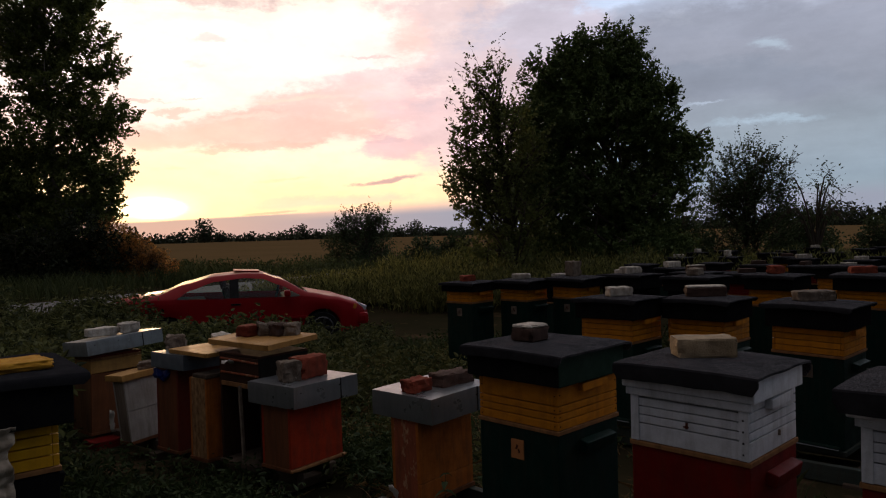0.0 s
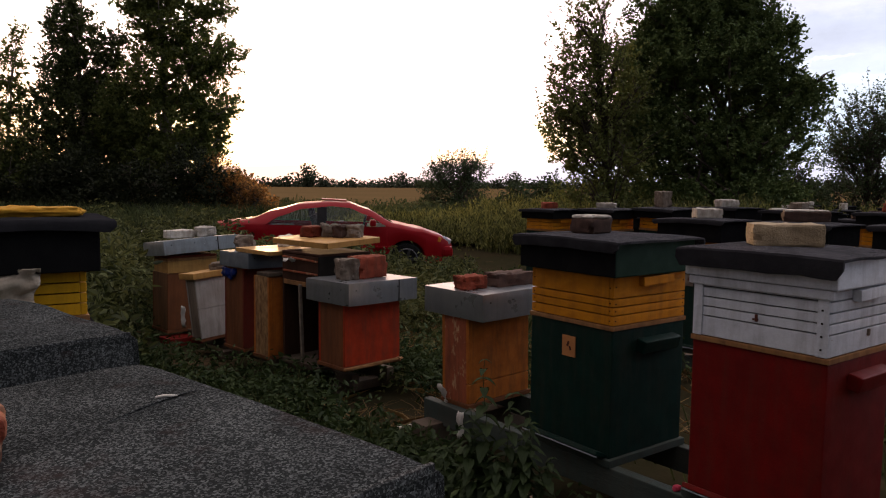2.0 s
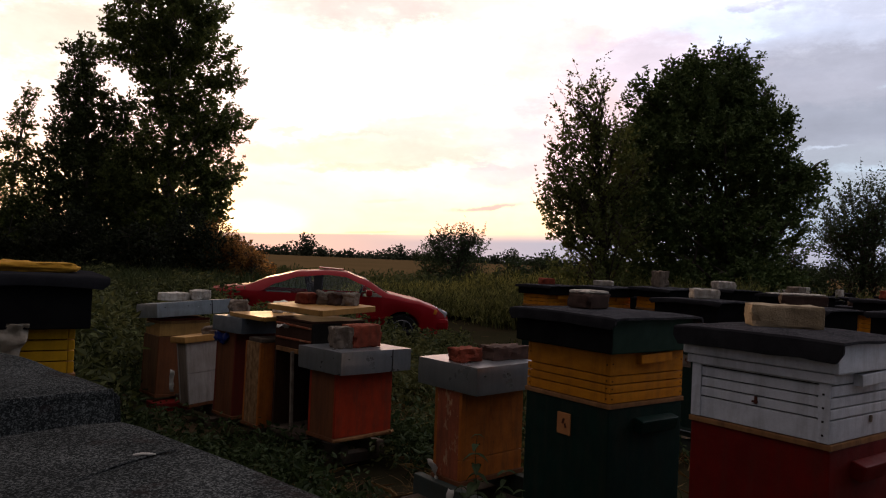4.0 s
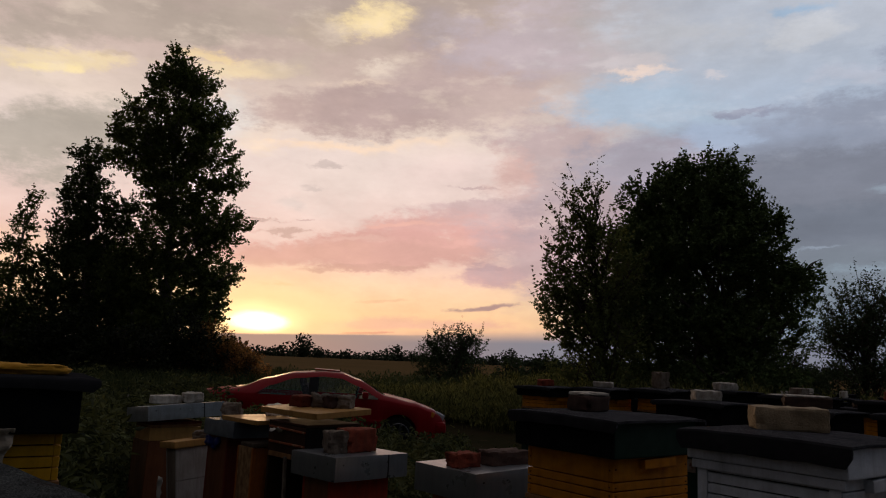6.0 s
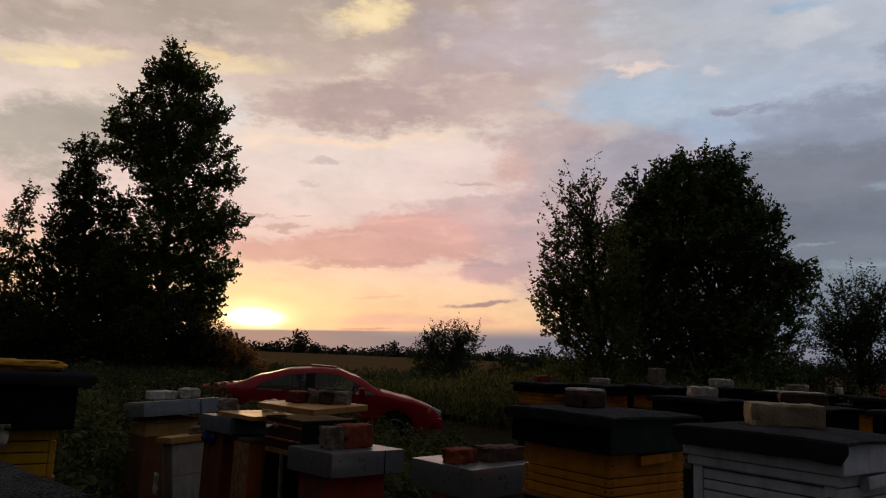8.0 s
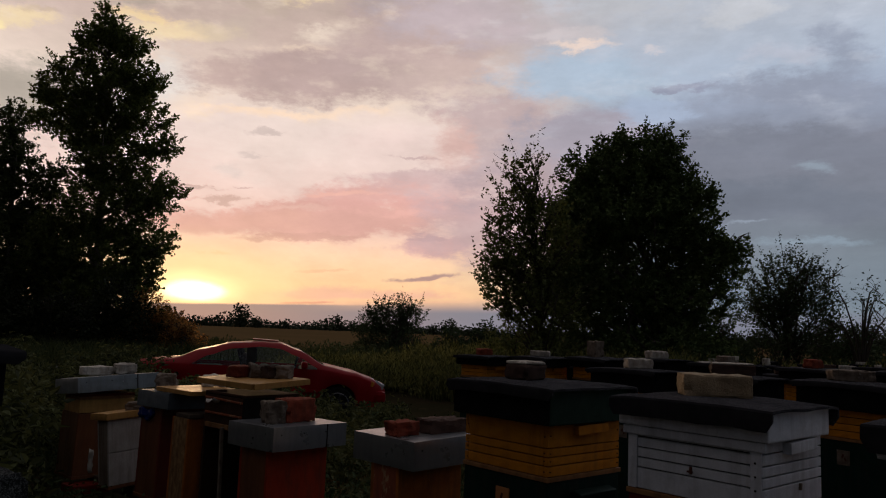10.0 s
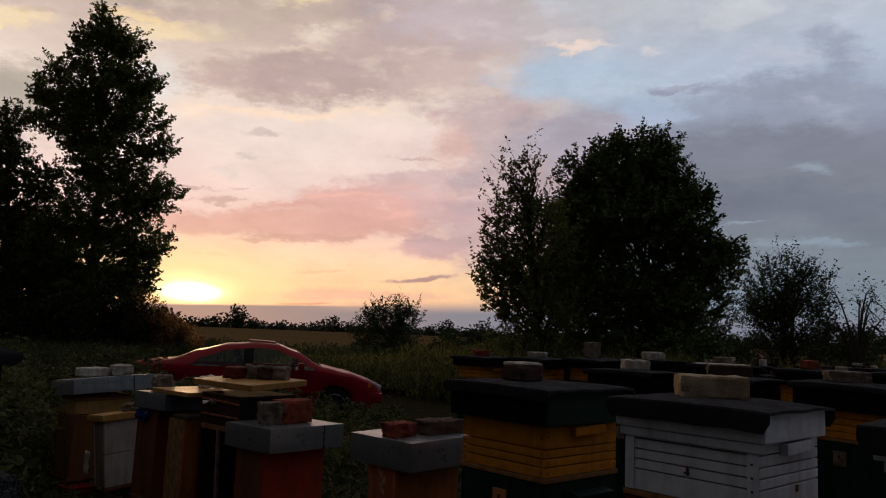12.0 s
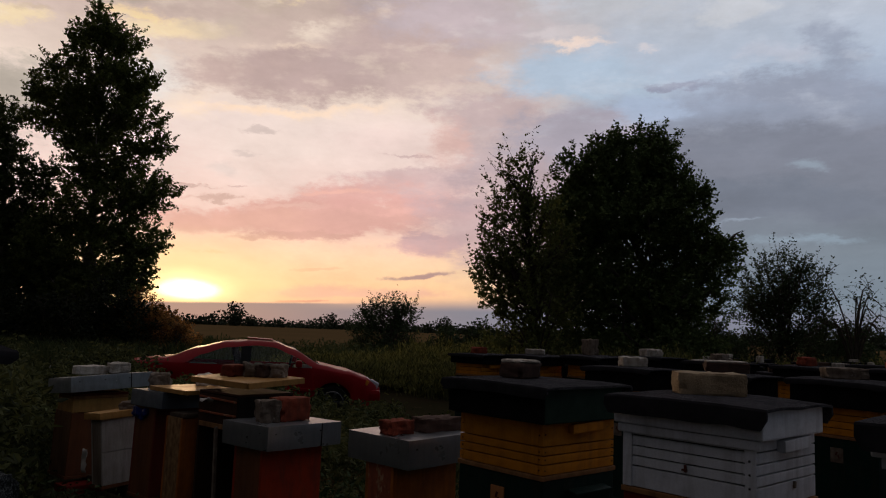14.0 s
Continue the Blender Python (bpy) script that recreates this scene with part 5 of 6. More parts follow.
def build_scraps():
    spots = ((-0.14, 3.64, 0.285, 40, 0.13, 70), (-0.045, 3.45, 0.20, 45, 0.13, 90), (-0.35, 3.9, 0.03, 20, 0.14, 0), (-0.22, 4.2, 0.03, 50, 0.2, 0), (-0.05, 3.05, 0.03, 30, 0.1, 30), (0.16, 4.3, 0.03, 130, 0.12, 0), (-2.27, 5.27, 0.34, 60, 0.16, 88), (-1.25, 4.66, 0.852, 20, 0.09, 8), (-0.28, 3.55, 0.03, 75, 0.12, 10), (0.02, 3.02, 0.03, 160, 0.09, 20))
    for i, (x, y, z, rot, s, up) in enumerate(spots):
        bm = bmesh.new()
        bmesh.ops.create_grid(bm, x_segments=6, y_segments=3, size=0.5)
        for v in bm.verts:
            k = v.co.x
            v.co = (k * s, v.co.y * s * (0.4 if i != 1 else 0.25) * (1.0 - 0.6 * (k + 0.5)), noise.noise((k * 3, v.co.y * 3, i * 3.0)) * 0.03)
        bmesh.ops.solidify(bm, geom=bm.faces[:], thickness=0.002)
        p = part("paper_scrap", bm, M_PAPER)
        p.matrix_basis = pose(x, y, z, 0, 0, rot) @ pose(0, 0, 0, 0, up, 0)
        tagged(smooth(p), "torn pale scrap of paper lying among the weeds" if up < 60 else "torn pale strip hanging at the hive rail", "paper scrap", "scraps on the ground")
    brick("field_stone", 0.10, 2.75, 0.0, 15, M_BR_GREY, "grey field stone lying in the weeds", (0.24, 0.2, 0.14), 71, amount=0.02, category="stone", group="")
    brick("field_stone", 0.24, 2.9, 0.0, 60, M_BR_CREAM, "brown field stone lying in the weeds", (0.14, 0.1, 0.09), 72, amount=0.02, category="stone", group="")


build_scraps()


def build_pink_scrap():
    s = part("plastic_scrap", rough_box(0.03, 0.022, 0.022, 81, 0.008, 5, (0, 0, 0.012), chip=0.4), M_PINK)
    s.matrix_basis = pose(0.80, 2.675, 0.25, 0, 0, 20)
    tagged(smooth(s), "small pink plastic scrap lying on the hive rail", "plastic scrap")


build_pink_scrap()


# ---- car ----
def build_car():
    """A red two-door coupe with its sunroof tilted."""
    car = thing("car", pose(-3.2, 13.45, -0.29, 0, 0, 14), "red two-door coupe parked on the grass, sunroof tilted open", "car")
    L0, L1 = -2.2, 2.2

    def curve(pts, x):
        for (x0, z0), (x1, z1) in zip(pts, pts[1:]):
            if x0 <= x <= x1:
                k = (x - x0) / (x1 - x0)
                k = k * k * (3 - 2 * k) * 0.5 + k * 0.5
                return z0 + (z1 - z0) * k
        return pts[-1][1]

    top = [(-2.2, 0.80), (-2.1, 0.92), (-1.75, 0.97), (-1.45, 1.0), (-1.0, 1.17), (-0.5, 1.29), (0.0, 1.325), (0.3, 1.31), (0.62, 1.2), (1.12, 0.94), (1.6, 0.845), (1.92, 0.745), (2.1, 0.65), (2.2, 0.55)]
    belt = [(-2.2, 0.76), (-2.0, 0.88), (-1.4, 0.93), (0.0, 0.905), (1.0, 0.885), (1.6, 0.79), (2.0, 0.67), (2.2, 0.53)]
    dlo = [(-1.15, 0.93), (-0.9, 1.07), (-0.5, 1.20), (0.0, 1.245), (0.3, 1.22), (0.6, 1.10), (0.98, 0.9)]
    half = [(-2.2, 0.68), (-2.0, 0.8), (-1.3, 0.85), (0.0, 0.855), (1.3, 0.845), (1.9, 0.78), (2.1, 0.68), (2.2, 0.56)]
    wheels = (-1.28, 1.33)
    xs = sorted(set([round(L0 + 0.05 * i, 3) for i in range(89)] + [round(w + d, 3) for w in wheels for d in (-0.34, -0.32, -0.29, 0.29, 0.32, 0.34)]))

    def ring(x):
        zt, zb, hw = curve(top, x), min(curve(belt, x), curve(top, x) - 0.01), curve(half, x)
        zl = 0.2 + 0.16 * max(0, (abs(x) - 1.85) / 0.35)
        for wx in wheels:
            d = abs(x - wx)
            if d < 0.335:
                zl = max(zl, 0.31 + math.sqrt(0.335 ** 2 - d * d))
        zl = min(zl, zb - 0.08)
        zd = max(curve(dlo, x), zb + 0.002) if -1.15 < x < 0.98 else zb + 0.002
        zd = min(zd, zt - 0.004)
        cabin = max(0.0, zt - zb)
        w_top = hw - 0.05 - 0.42 * cabin
        w_d = hw - 0.02 - 0.42 * max(0, zd - zb)
        zm = zl + (zb - zl) * 0.6
        return [(hw - 0.03, zl), (hw, zm), (hw - 0.02, zb), (w_d, zd), (w_top, zt - 0.008), (w_top * 0.88, zt + 0.004), (0, zt + 0.018)]

    body = bmesh.new()
    panes = {k: bmesh.new() for k in ("door_window", "quarter_window", "windscreen", "rear_window", "pillar")}
    panes.update({k + "_far": bmesh.new() for k in ("door_window", "quarter_window", "pillar")})
    prev = None
    for x in xs:
        row = {s: [(x, s * yy, zz) for yy, zz in ring(x)] for s in (-1, 1)}
        if prev:
            px, prow = prev
            mid = (px + x) / 2
            for s in (-1, 1):
                a, b = prow[s], row[s]
                for k in range(6):
                    q = [a[k], b[k], b[k + 1], a[k + 1]]
                    tgt = body
                    if k == 2 and -1.14 < mid < 0.97:
                        tgt = panes[("pillar" if -0.26 < mid < -0.12 else "door_window" if mid > 0 or mid > -0.2 else "quarter_window") + ("_far" if s == 1 else "")]
                    if k == 5 and 0.36 < mid < 1.08:
                        tgt = panes["windscreen"]
                    if k == 5 and -1.35 < mid < -0.62:
                        tgt = panes["rear_window"]
                    vs = [tgt.verts.new(c) for c in q]
                    try:
                        tgt.faces.new(vs if s == 1 else vs[::-1])
                    except ValueError:
                        pass
        prev = (x, row)
    for x, sgn in ((xs[0], 1), (xs[-1], -1)):
        r = ring(x)
        loop = [(x, yy, zz) for yy, zz in r] + [(x, -yy, zz) for yy, zz in r[-2::-1]]
        body.faces.new([body.verts.new(c) for c in loop])
    for b in (body, *panes.values()):
        bmesh.ops.remove_doubles(b, verts=b.verts[:], dist=0.0008)
        bmesh.ops.recalc_face_normals(b, faces=b.faces[:])
    shell = smooth(part("body", body, M_CAR, car))
    for k, b in panes.items():
        g = smooth(part(k.replace("_far", ""), b, M_TRIM if k.startswith("pillar") else M_TINT if k == "rear_window" else M_GLASS, car))
        g.visible_shadow = k.startswith("pillar")
    part("sunroof", box(0.46, 0.72, 0.016, (0.05, 0, 1.352), (0, 3, 0), 0.006), M_CAR, car, "red sunroof panel tilted up")
    part("sill", box(2.1, 1.62, 0.06, (0.03, 0, 0.22), bevel=0.02), M_TRIM, car)
    part("cabin_floor", box(2.9, 1.5, 0.05, (-0.2, 0, 0.3), bevel=0.01), M_TRIM, car)
    part("dashboard", box(0.35, 1.42, 0.28, (0.85, 0, 0.74), bevel=0.06), M_TRIM, car)
    for y in (-0.36, 0.36):
        part("front_seat", box(0.5, 0.48, 0.16, (0.05, y, 0.5), bevel=0.05), M_SEAT, car)
        back = part("seat_back", box(0.13, 0.46, 0.6, (-0.25, y, 0.8), (0, -16, 0), 0.05), M_SEAT, car)
        part("headrest", box(0.09, 0.26, 0.17, (-0.37, y, 1.13), (0, -12, 0), 0.035), M_SEAT, back)
    part("rear_bench", box(0.5, 1.25, 0.5, (-0.95, 0, 0.62), bevel=0.06), M_SEAT, car)
    ringm = bmesh.new()
    tube(ringm, [(0.62 + 0.04 * math.sin(a), 0.36 + 0.18 * math.cos(a), 0.9 + 0.17 * math.sin(a)) for a in (2 * math.pi * i / 20 for i in range(21))], [0.014] * 21, 6)
    part("steering_wheel", ringm, M_TRIM, car)
    for wx in wheels:
        for s in (-1, 1):
            w = part("wheel", disc(bmesh.new(), 0.30, 0.19, (0, 0, 0)), M_RUBBER, car, "black tyre with a pale alloy rim")
            bmw = bmesh.new()
            bmw.from_mesh(w.data)
            bmesh.ops.bevel(bmw, geom=[e for e in bmw.edges if len(e.link_faces) == 2 and abs(e.verts[0].co.y - e.verts[1].co.y) < 0.01], offset=0.03, segments=3, affect="EDGES")
            bmw.to_mesh(w.data)
            bmw.free()
            w.matrix_basis = pose(wx, s * 0.73, 0.30)
            part("rim", disc(bmesh.new(), 0.19, 0.012, (0, s * 0.086, 0)), M_TRIM, w)
            for k in range(5):
                part("spoke", box(0.17, 0.02, 0.055, (0.095 * math.cos(k * 1.2566), s * 0.1, 0.095 * math.sin(k * 1.2566)), (0, -math.degrees(k * 1.2566), 0), 0.008), M_ALLOY, w)
            edge = bmesh.new()
            tube(edge, [(0.19 * math.cos(a), s * 0.094, 0.19 * math.sin(a)) for a in (2 * math.pi * i / 24 for i in range(25))], [0.014] * 25, 6)
            part("rim_edge", edge, M_ALLOY, w)
    for s in (-1, 1):
        part("headlight", box(0.2, 0.34, 0.12, (2.02, s * 0.5, 0.625), (0, 24, -s * 22), 0.03), M_LAMP, car, "clear headlamp lens")
        part("indicator", box(0.12, 0.10, 0.10, (1.93, s * 0.70, 0.64), (0, 20, -s * 40), 0.02), M_AMBER, car)
        part("mirror", box(0.11, 0.18, 0.12, (0.72, s * 0.93, 0.96), bevel=0.035), M_CAR, car)
        part("door_handle", box(0.16, 0.02, 0.03, (-0.15, s * 0.855, 0.80), bevel=0.006), M_TRIM, car)
        part("side_moulding", box(2.1, 0.018, 0.045, (0.02, s * 0.86, 0.52), bevel=0.006), M_CAR, car)
    part("front_bumper", box(0.22, 1.5, 0.22, (2.08, 0, 0.42), bevel=0.07), M_CAR, car)
    part("rear_bumper", box(0.2, 1.5, 0.22, (-2.1, 0, 0.46), bevel=0.07), M_CAR, car)
    part("wiper", box(0.5, 0.012, 0.012, (1.0, -0.2, 0.99), (0, 26, 60), 0.003), M_TRIM, car)
    for s in (-1, 1):
        part("tail_lamp", box(0.06, 0.4, 0.14, (-2.17, s * 0.45, 0.74), bevel=0.02), M_AMBER, car)


build_car()


# ---- trees and bushes ----
def crown_points(lobes, n, depth=0.85, clump=0.22, per=22, hollow=0.45, spray=2.8):
    """Leaf places: sprays that point outwards and up, spread through ellipsoid lobes, most of them towards the outside."""
    vol = np.array([(rx * rx * rz) ** 0.75 for _, _, rx, rz in lobes])
    counts = np.maximum(3, (vol / vol.sum() * n / per)).astype(int)
    out = []
    for (dx, dz, rx, rz), c in zip(lobes, counts):
        d = RNG.normal(size=(c, 3))
        d /= np.linalg.norm(d, axis=1)[:, None]
        r = hollow + (1.0 - hollow) * RNG.uniform(0, 1, c) ** 0.6
        r = np.minimum(r, 0.93) + 0.22 * (RNG.uniform(0, 1, c) > 0.86) * RNG.uniform(0, 1, c)
        cen = d * r[:, None] * np.array([rx * 0.96, rx * depth, rz]) + np.array([dx, 0, dz])
        grow = d * np.array([1, 1, 0.7]) + RNG.normal(size=(c, 3)) * 0.35 + np.array([0, 0, 0.55])
        grow /= np.linalg.norm(grow, axis=1)[:, None]
        ln = clump * spray * RNG.uniform(0.5, 1.3, c)
        u = RNG.uniform(-0.55, 0.55, (c, per))
        side = np.clip(RNG.normal(size=(c, per, 3)), -1.6, 1.6) * clump * 0.36 * (0.72 - u[:, :, None])
        pts = cen[:, None, :] + grow[:, None, :] * (u * ln[:, None])[:, :, None] + side
        out.append(pts.reshape(-1, 3))
    p = np.concatenate(out)
    return p[p[:, 2] > 0.05]


def shoots(lobes, n, length, leaf, per=16, depth=0.85, rise=0.7):
    """Long shoots that stand out beyond the crown: leaf places along each, thinning towards the tip, and the twigs' lines."""
    size = np.array([rx * rz for _, _, rx, rz in lobes])
    pick = RNG.choice(len(lobes), n, p=size / size.sum())
    lob = np.array(lobes)[pick]
    d = RNG.normal(size=(n, 3))
    d[:, 2] = np.abs(d[:, 2]) * 0.8 - 0.15
    d /= np.linalg.norm(d, axis=1)[:, None]
    start = d * np.stack([lob[:, 2], lob[:, 2] * depth, lob[:, 3]], 1) * 0.8 + np.stack([lob[:, 0], np.zeros(n), lob[:, 1]], 1)
    grow = d + RNG.normal(size=(n, 3)) * 0.25 + np.array([0, 0, rise])
    grow /= np.linalg.norm(grow, axis=1)[:, None]
    ln = length * RNG.uniform(0.45, 1.2, n)
    end = start + grow * ln[:, None] + np.array([0, 0, 0.12]) * ln[:, None]
    u = np.sort(RNG.uniform(0.05, 1.0, (n, per)), axis=1)
    p = start[:, None, :] + grow[:, None, :] * (u * ln[:, None])[:, :, None]
    p[:, :, 2] += 0.12 * ln[:, None] * u * u
    p += RNG.normal(size=(n, per, 3)) * leaf * 0.45 * (1.1 - 0.7 * u[:, :, None])
    return p.reshape(-1, 3), start, end


def tree(name, x, y, lobes, n, leaf, leaf_m, bark, label, trunk_r=0.2, clump=0.22, per=22, category="tree", limbs=3, hollow=0.45, wide=0.6, group="", stems=1, shoot=(0, 0.0), rise=0.7):
    """A tapered trunk that forks into limbs and twigs, with a crown of single leaves."""
    t = thing(name, pose(x, y, float(gz(x, y))), label, category, group)
    rnd = random.Random(int(x * 100 + y * 37))
    bm = bmesh.new()
    top = max(lobes, key=lambda q: q[1])
    low = min(q[1] for q in lobes)
    for s in range(stems):
        ox, oy = (rnd.uniform(-0.3, 0.3), rnd.uniform(-0.3, 0.3)) if stems > 1 else (0, 0)
        pts = [(ox + (top[0] - ox) * (k / 8) ** 1.3 + rnd.uniform(-0.08, 0.08) * (k > 0), oy + rnd.uniform(-0.1, 0.1) * (k > 0), -0.1 + top[1] * k / 8) for k in range(9)]
        tube(bm, pts, [trunk_r * (1 - 0.11 * k) * (1.35 if k == 0 else 1) for k in range(9)], 9)
        for dx, dz, rx, rz in lobes:
            for _ in range(limbs):
                zb = max(0.3, dz - rz * rnd.uniform(0.8, 2.2))
                k = min(zb / top[1], 0.95)
                start = Vector((ox + (top[0] - ox) * k ** 1.3, oy, zb))
                a = rnd.uniform(0, 2 * math.pi)
                end = Vector((dx + math.cos(a) * rx * 0.8, math.sin(a) * rx * 0.7, dz + rnd.uniform(-0.4, 0.9) * rz))
                midp = (start + end) / 2 + Vector((rnd.uniform(-0.2, 0.2), rnd.uniform(-0.2, 0.2), 0.15 * rz))
                r0 = trunk_r * 0.35 * (1 - 0.6 * k) + 0.012
                tube(bm, [start, midp, end], [r0, r0 * 0.6, 0.008], 5)
                for _ in range(3):
                    b0 = midp.lerp(end, rnd.uniform(0, 0.9))
                    e = b0 + Vector((rnd.uniform(-1, 1), rnd.uniform(-1, 1), rnd.uniform(-0.2, 1))) * rx * 0.45
                    tube(bm, [b0, (b0 + e) / 2 + Vector((0, 0, 0.05)), e], [r0 * 0.4 + 0.004, r0 * 0.25 + 0.003, 0.003], 4)
    pts = crown_points(lobes, n, clump=clump, per=per, hollow=hollow)
    if shoot[0]:
        more, a, b = shoots(lobes, shoot[0], shoot[1], leaf, rise=rise)
        pts = np.concatenate([pts, more])
        for p0, p1 in zip(a[::2], b[::2]):
            tube(bm, [Vector(p0), Vector(p1)], [0.007, 0.003], 3)
    smooth(part("trunk", bm, bark, t))
    c = new("crown", leaf_cloud("crown", pts, leaf, leaf_m, wide=wide))
    c.parent = t
    return t


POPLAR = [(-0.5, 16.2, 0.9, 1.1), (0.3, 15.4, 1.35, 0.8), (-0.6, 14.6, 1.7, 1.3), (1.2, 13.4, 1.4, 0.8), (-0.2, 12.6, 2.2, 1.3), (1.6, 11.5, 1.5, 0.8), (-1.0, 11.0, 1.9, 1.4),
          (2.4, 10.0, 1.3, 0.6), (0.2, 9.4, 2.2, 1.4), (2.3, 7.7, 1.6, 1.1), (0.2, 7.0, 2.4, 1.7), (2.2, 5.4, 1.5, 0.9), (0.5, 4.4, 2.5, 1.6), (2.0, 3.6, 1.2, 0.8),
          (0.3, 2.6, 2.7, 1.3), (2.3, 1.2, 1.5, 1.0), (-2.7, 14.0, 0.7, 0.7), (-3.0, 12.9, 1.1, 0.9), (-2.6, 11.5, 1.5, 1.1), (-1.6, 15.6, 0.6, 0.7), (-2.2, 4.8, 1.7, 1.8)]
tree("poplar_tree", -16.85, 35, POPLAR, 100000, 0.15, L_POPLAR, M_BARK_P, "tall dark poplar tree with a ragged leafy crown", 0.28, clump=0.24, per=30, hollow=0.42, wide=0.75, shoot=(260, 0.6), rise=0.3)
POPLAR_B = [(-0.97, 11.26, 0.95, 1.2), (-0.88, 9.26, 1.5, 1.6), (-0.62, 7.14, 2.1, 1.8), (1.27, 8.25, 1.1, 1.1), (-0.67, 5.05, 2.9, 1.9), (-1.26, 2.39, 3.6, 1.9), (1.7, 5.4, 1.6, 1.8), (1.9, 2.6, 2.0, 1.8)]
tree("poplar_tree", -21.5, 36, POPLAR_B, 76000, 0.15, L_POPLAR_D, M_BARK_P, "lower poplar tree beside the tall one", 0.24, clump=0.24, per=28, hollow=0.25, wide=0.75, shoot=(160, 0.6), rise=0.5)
tree("poplar_tree", -25.0, 34, [(1.06, 8.62, 0.42, 0.53), (0.76, 7.46, 0.68, 0.74), (0.53, 5.87, 0.95, 1.05), (0.26, 3.61, 1.58, 1.84), (0.2, 1.6, 2.2, 1.4)], 15000, 0.17, L_POPLAR, M_BARK_P,
     "slender young poplar leaning in the wind", 0.12, clump=0.22, per=20)
tree("poplar_tree", -30.5, 33, [(0.0, 11.5, 1.1, 1.6), (0.2, 8.6, 1.9, 2.2), (-0.3, 5.2, 2.4, 2.2), (0.2, 2.2, 2.9, 1.9)], 30000, 0.2, L_POPLAR, M_BARK_P, "dark poplar tree at the end of the row", 0.22, clump=0.27, per=22)
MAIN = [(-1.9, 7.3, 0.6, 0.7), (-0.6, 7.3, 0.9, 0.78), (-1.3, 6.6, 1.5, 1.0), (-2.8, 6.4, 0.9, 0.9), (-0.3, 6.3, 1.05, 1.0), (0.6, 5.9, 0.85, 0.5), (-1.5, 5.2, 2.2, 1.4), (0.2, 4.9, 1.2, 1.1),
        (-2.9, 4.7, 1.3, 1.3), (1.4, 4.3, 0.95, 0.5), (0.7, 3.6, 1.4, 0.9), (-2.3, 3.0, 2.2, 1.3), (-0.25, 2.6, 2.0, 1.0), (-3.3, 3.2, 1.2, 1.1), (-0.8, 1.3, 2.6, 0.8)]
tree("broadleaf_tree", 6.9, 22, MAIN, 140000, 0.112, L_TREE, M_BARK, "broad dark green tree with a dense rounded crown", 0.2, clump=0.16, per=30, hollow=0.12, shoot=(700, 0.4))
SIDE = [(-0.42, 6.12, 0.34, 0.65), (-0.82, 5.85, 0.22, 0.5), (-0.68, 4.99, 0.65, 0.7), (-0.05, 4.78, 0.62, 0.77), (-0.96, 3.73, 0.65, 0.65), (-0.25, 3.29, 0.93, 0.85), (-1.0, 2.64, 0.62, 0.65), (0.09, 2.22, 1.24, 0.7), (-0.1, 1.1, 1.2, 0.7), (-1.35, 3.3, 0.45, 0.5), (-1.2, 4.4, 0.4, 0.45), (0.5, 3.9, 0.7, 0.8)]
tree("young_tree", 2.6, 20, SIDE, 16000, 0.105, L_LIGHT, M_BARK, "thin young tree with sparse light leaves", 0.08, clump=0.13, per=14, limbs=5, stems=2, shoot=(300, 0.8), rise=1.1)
tree("shrub", 11.2, 24, [(0.02, 3.95, 0.84, 0.67), (-0.46, 3.19, 0.93, 0.84), (0.84, 3.42, 0.78, 0.93), (-1.01, 2.71, 0.84, 0.74), (0.27, 2.48, 1.39, 0.84), (0.0, 1.2, 1.7, 0.9)],
     17000, 0.085, L_BUSH, M_BARK, "loose dark shrub with thin upright twigs", 0.07, clump=0.17, per=14, category="shrub", limbs=5, stems=3, group="shrubs round the apiary", shoot=(260, 0.7), rise=1.0)
tree("shrub", -2.7, 40, [(-0.42, 2.1, 1.3, 0.9), (-1.3, 1.9, 0.8, 0.6), (0.66, 2.2, 0.8, 0.8), (-0.37, 1.2, 2.0, 0.8), (0.3, 2.9, 0.45, 0.4), (-1.0, 2.75, 0.4, 0.45), (1.0, 2.7, 0.3, 0.4), (-0.3, 0.5, 2.3, 0.5)],
     11000, 0.11, L_BUSH, M_BARK, "round dark shrub standing alone in the meadow", 0.08, clump=0.2, per=14, category="shrub", limbs=4, stems=3, group="shrubs round the apiary", shoot=(220, 0.8), rise=1.0)
for sx, sy, k in ((0.3, 32, 0.75), (1.6, 28, 0.85), (3.6, 27, 0.8), (9.3, 26, 1.15), (14.5, 27, 1.1), (16.5, 25, 0.9), (4.6, 24, 1.1)):
    tree("shrub", sx, sy, [(0.0, 1.7 * k, 0.7 * k, 0.6 * k), (-0.6 * k, 1.1 * k, 0.7 * k, 0.6 * k), (0.7 * k, 1.0 * k, 0.8 * k, 0.6 * k), (0.1, 0.6 * k, 1.2 * k, 0.5 * k)],
         int(7000 * k), 0.12, L_BUSH, M_BARK, "low scrubby shrub at the edge of the meadow", 0.05, clump=0.17, per=12, category="shrub", limbs=4, stems=2, group="shrubs round the apiary")
# shrubs before the sun, their orange glow painted into the leaves
for sx, sy, k in ((-13.5, 33, 1.3), (-12.4, 32.5, 0.95), (-11.4, 32, 0.7)):
    tree("shrub", sx, sy, [(0.0, 1.7 * k, 0.7 * k, 0.6 * k), (-0.6 * k, 1.1 * k, 0.7 * k, 0.6 * k), (0.7 * k, 1.0 * k, 0.8 * k, 0.6 * k), (0.1, 0.6 * k, 1.2 * k, 0.5 * k)],
         int(4200 * k), 0.12, L_BACKLIT, M_BARK, "loose shrub against the sunset, orange backlight put into its leaf colour", 0.05, clump=0.17, per=12, category="shrub", limbs=4, stems=2, group="shrubs round the apiary")
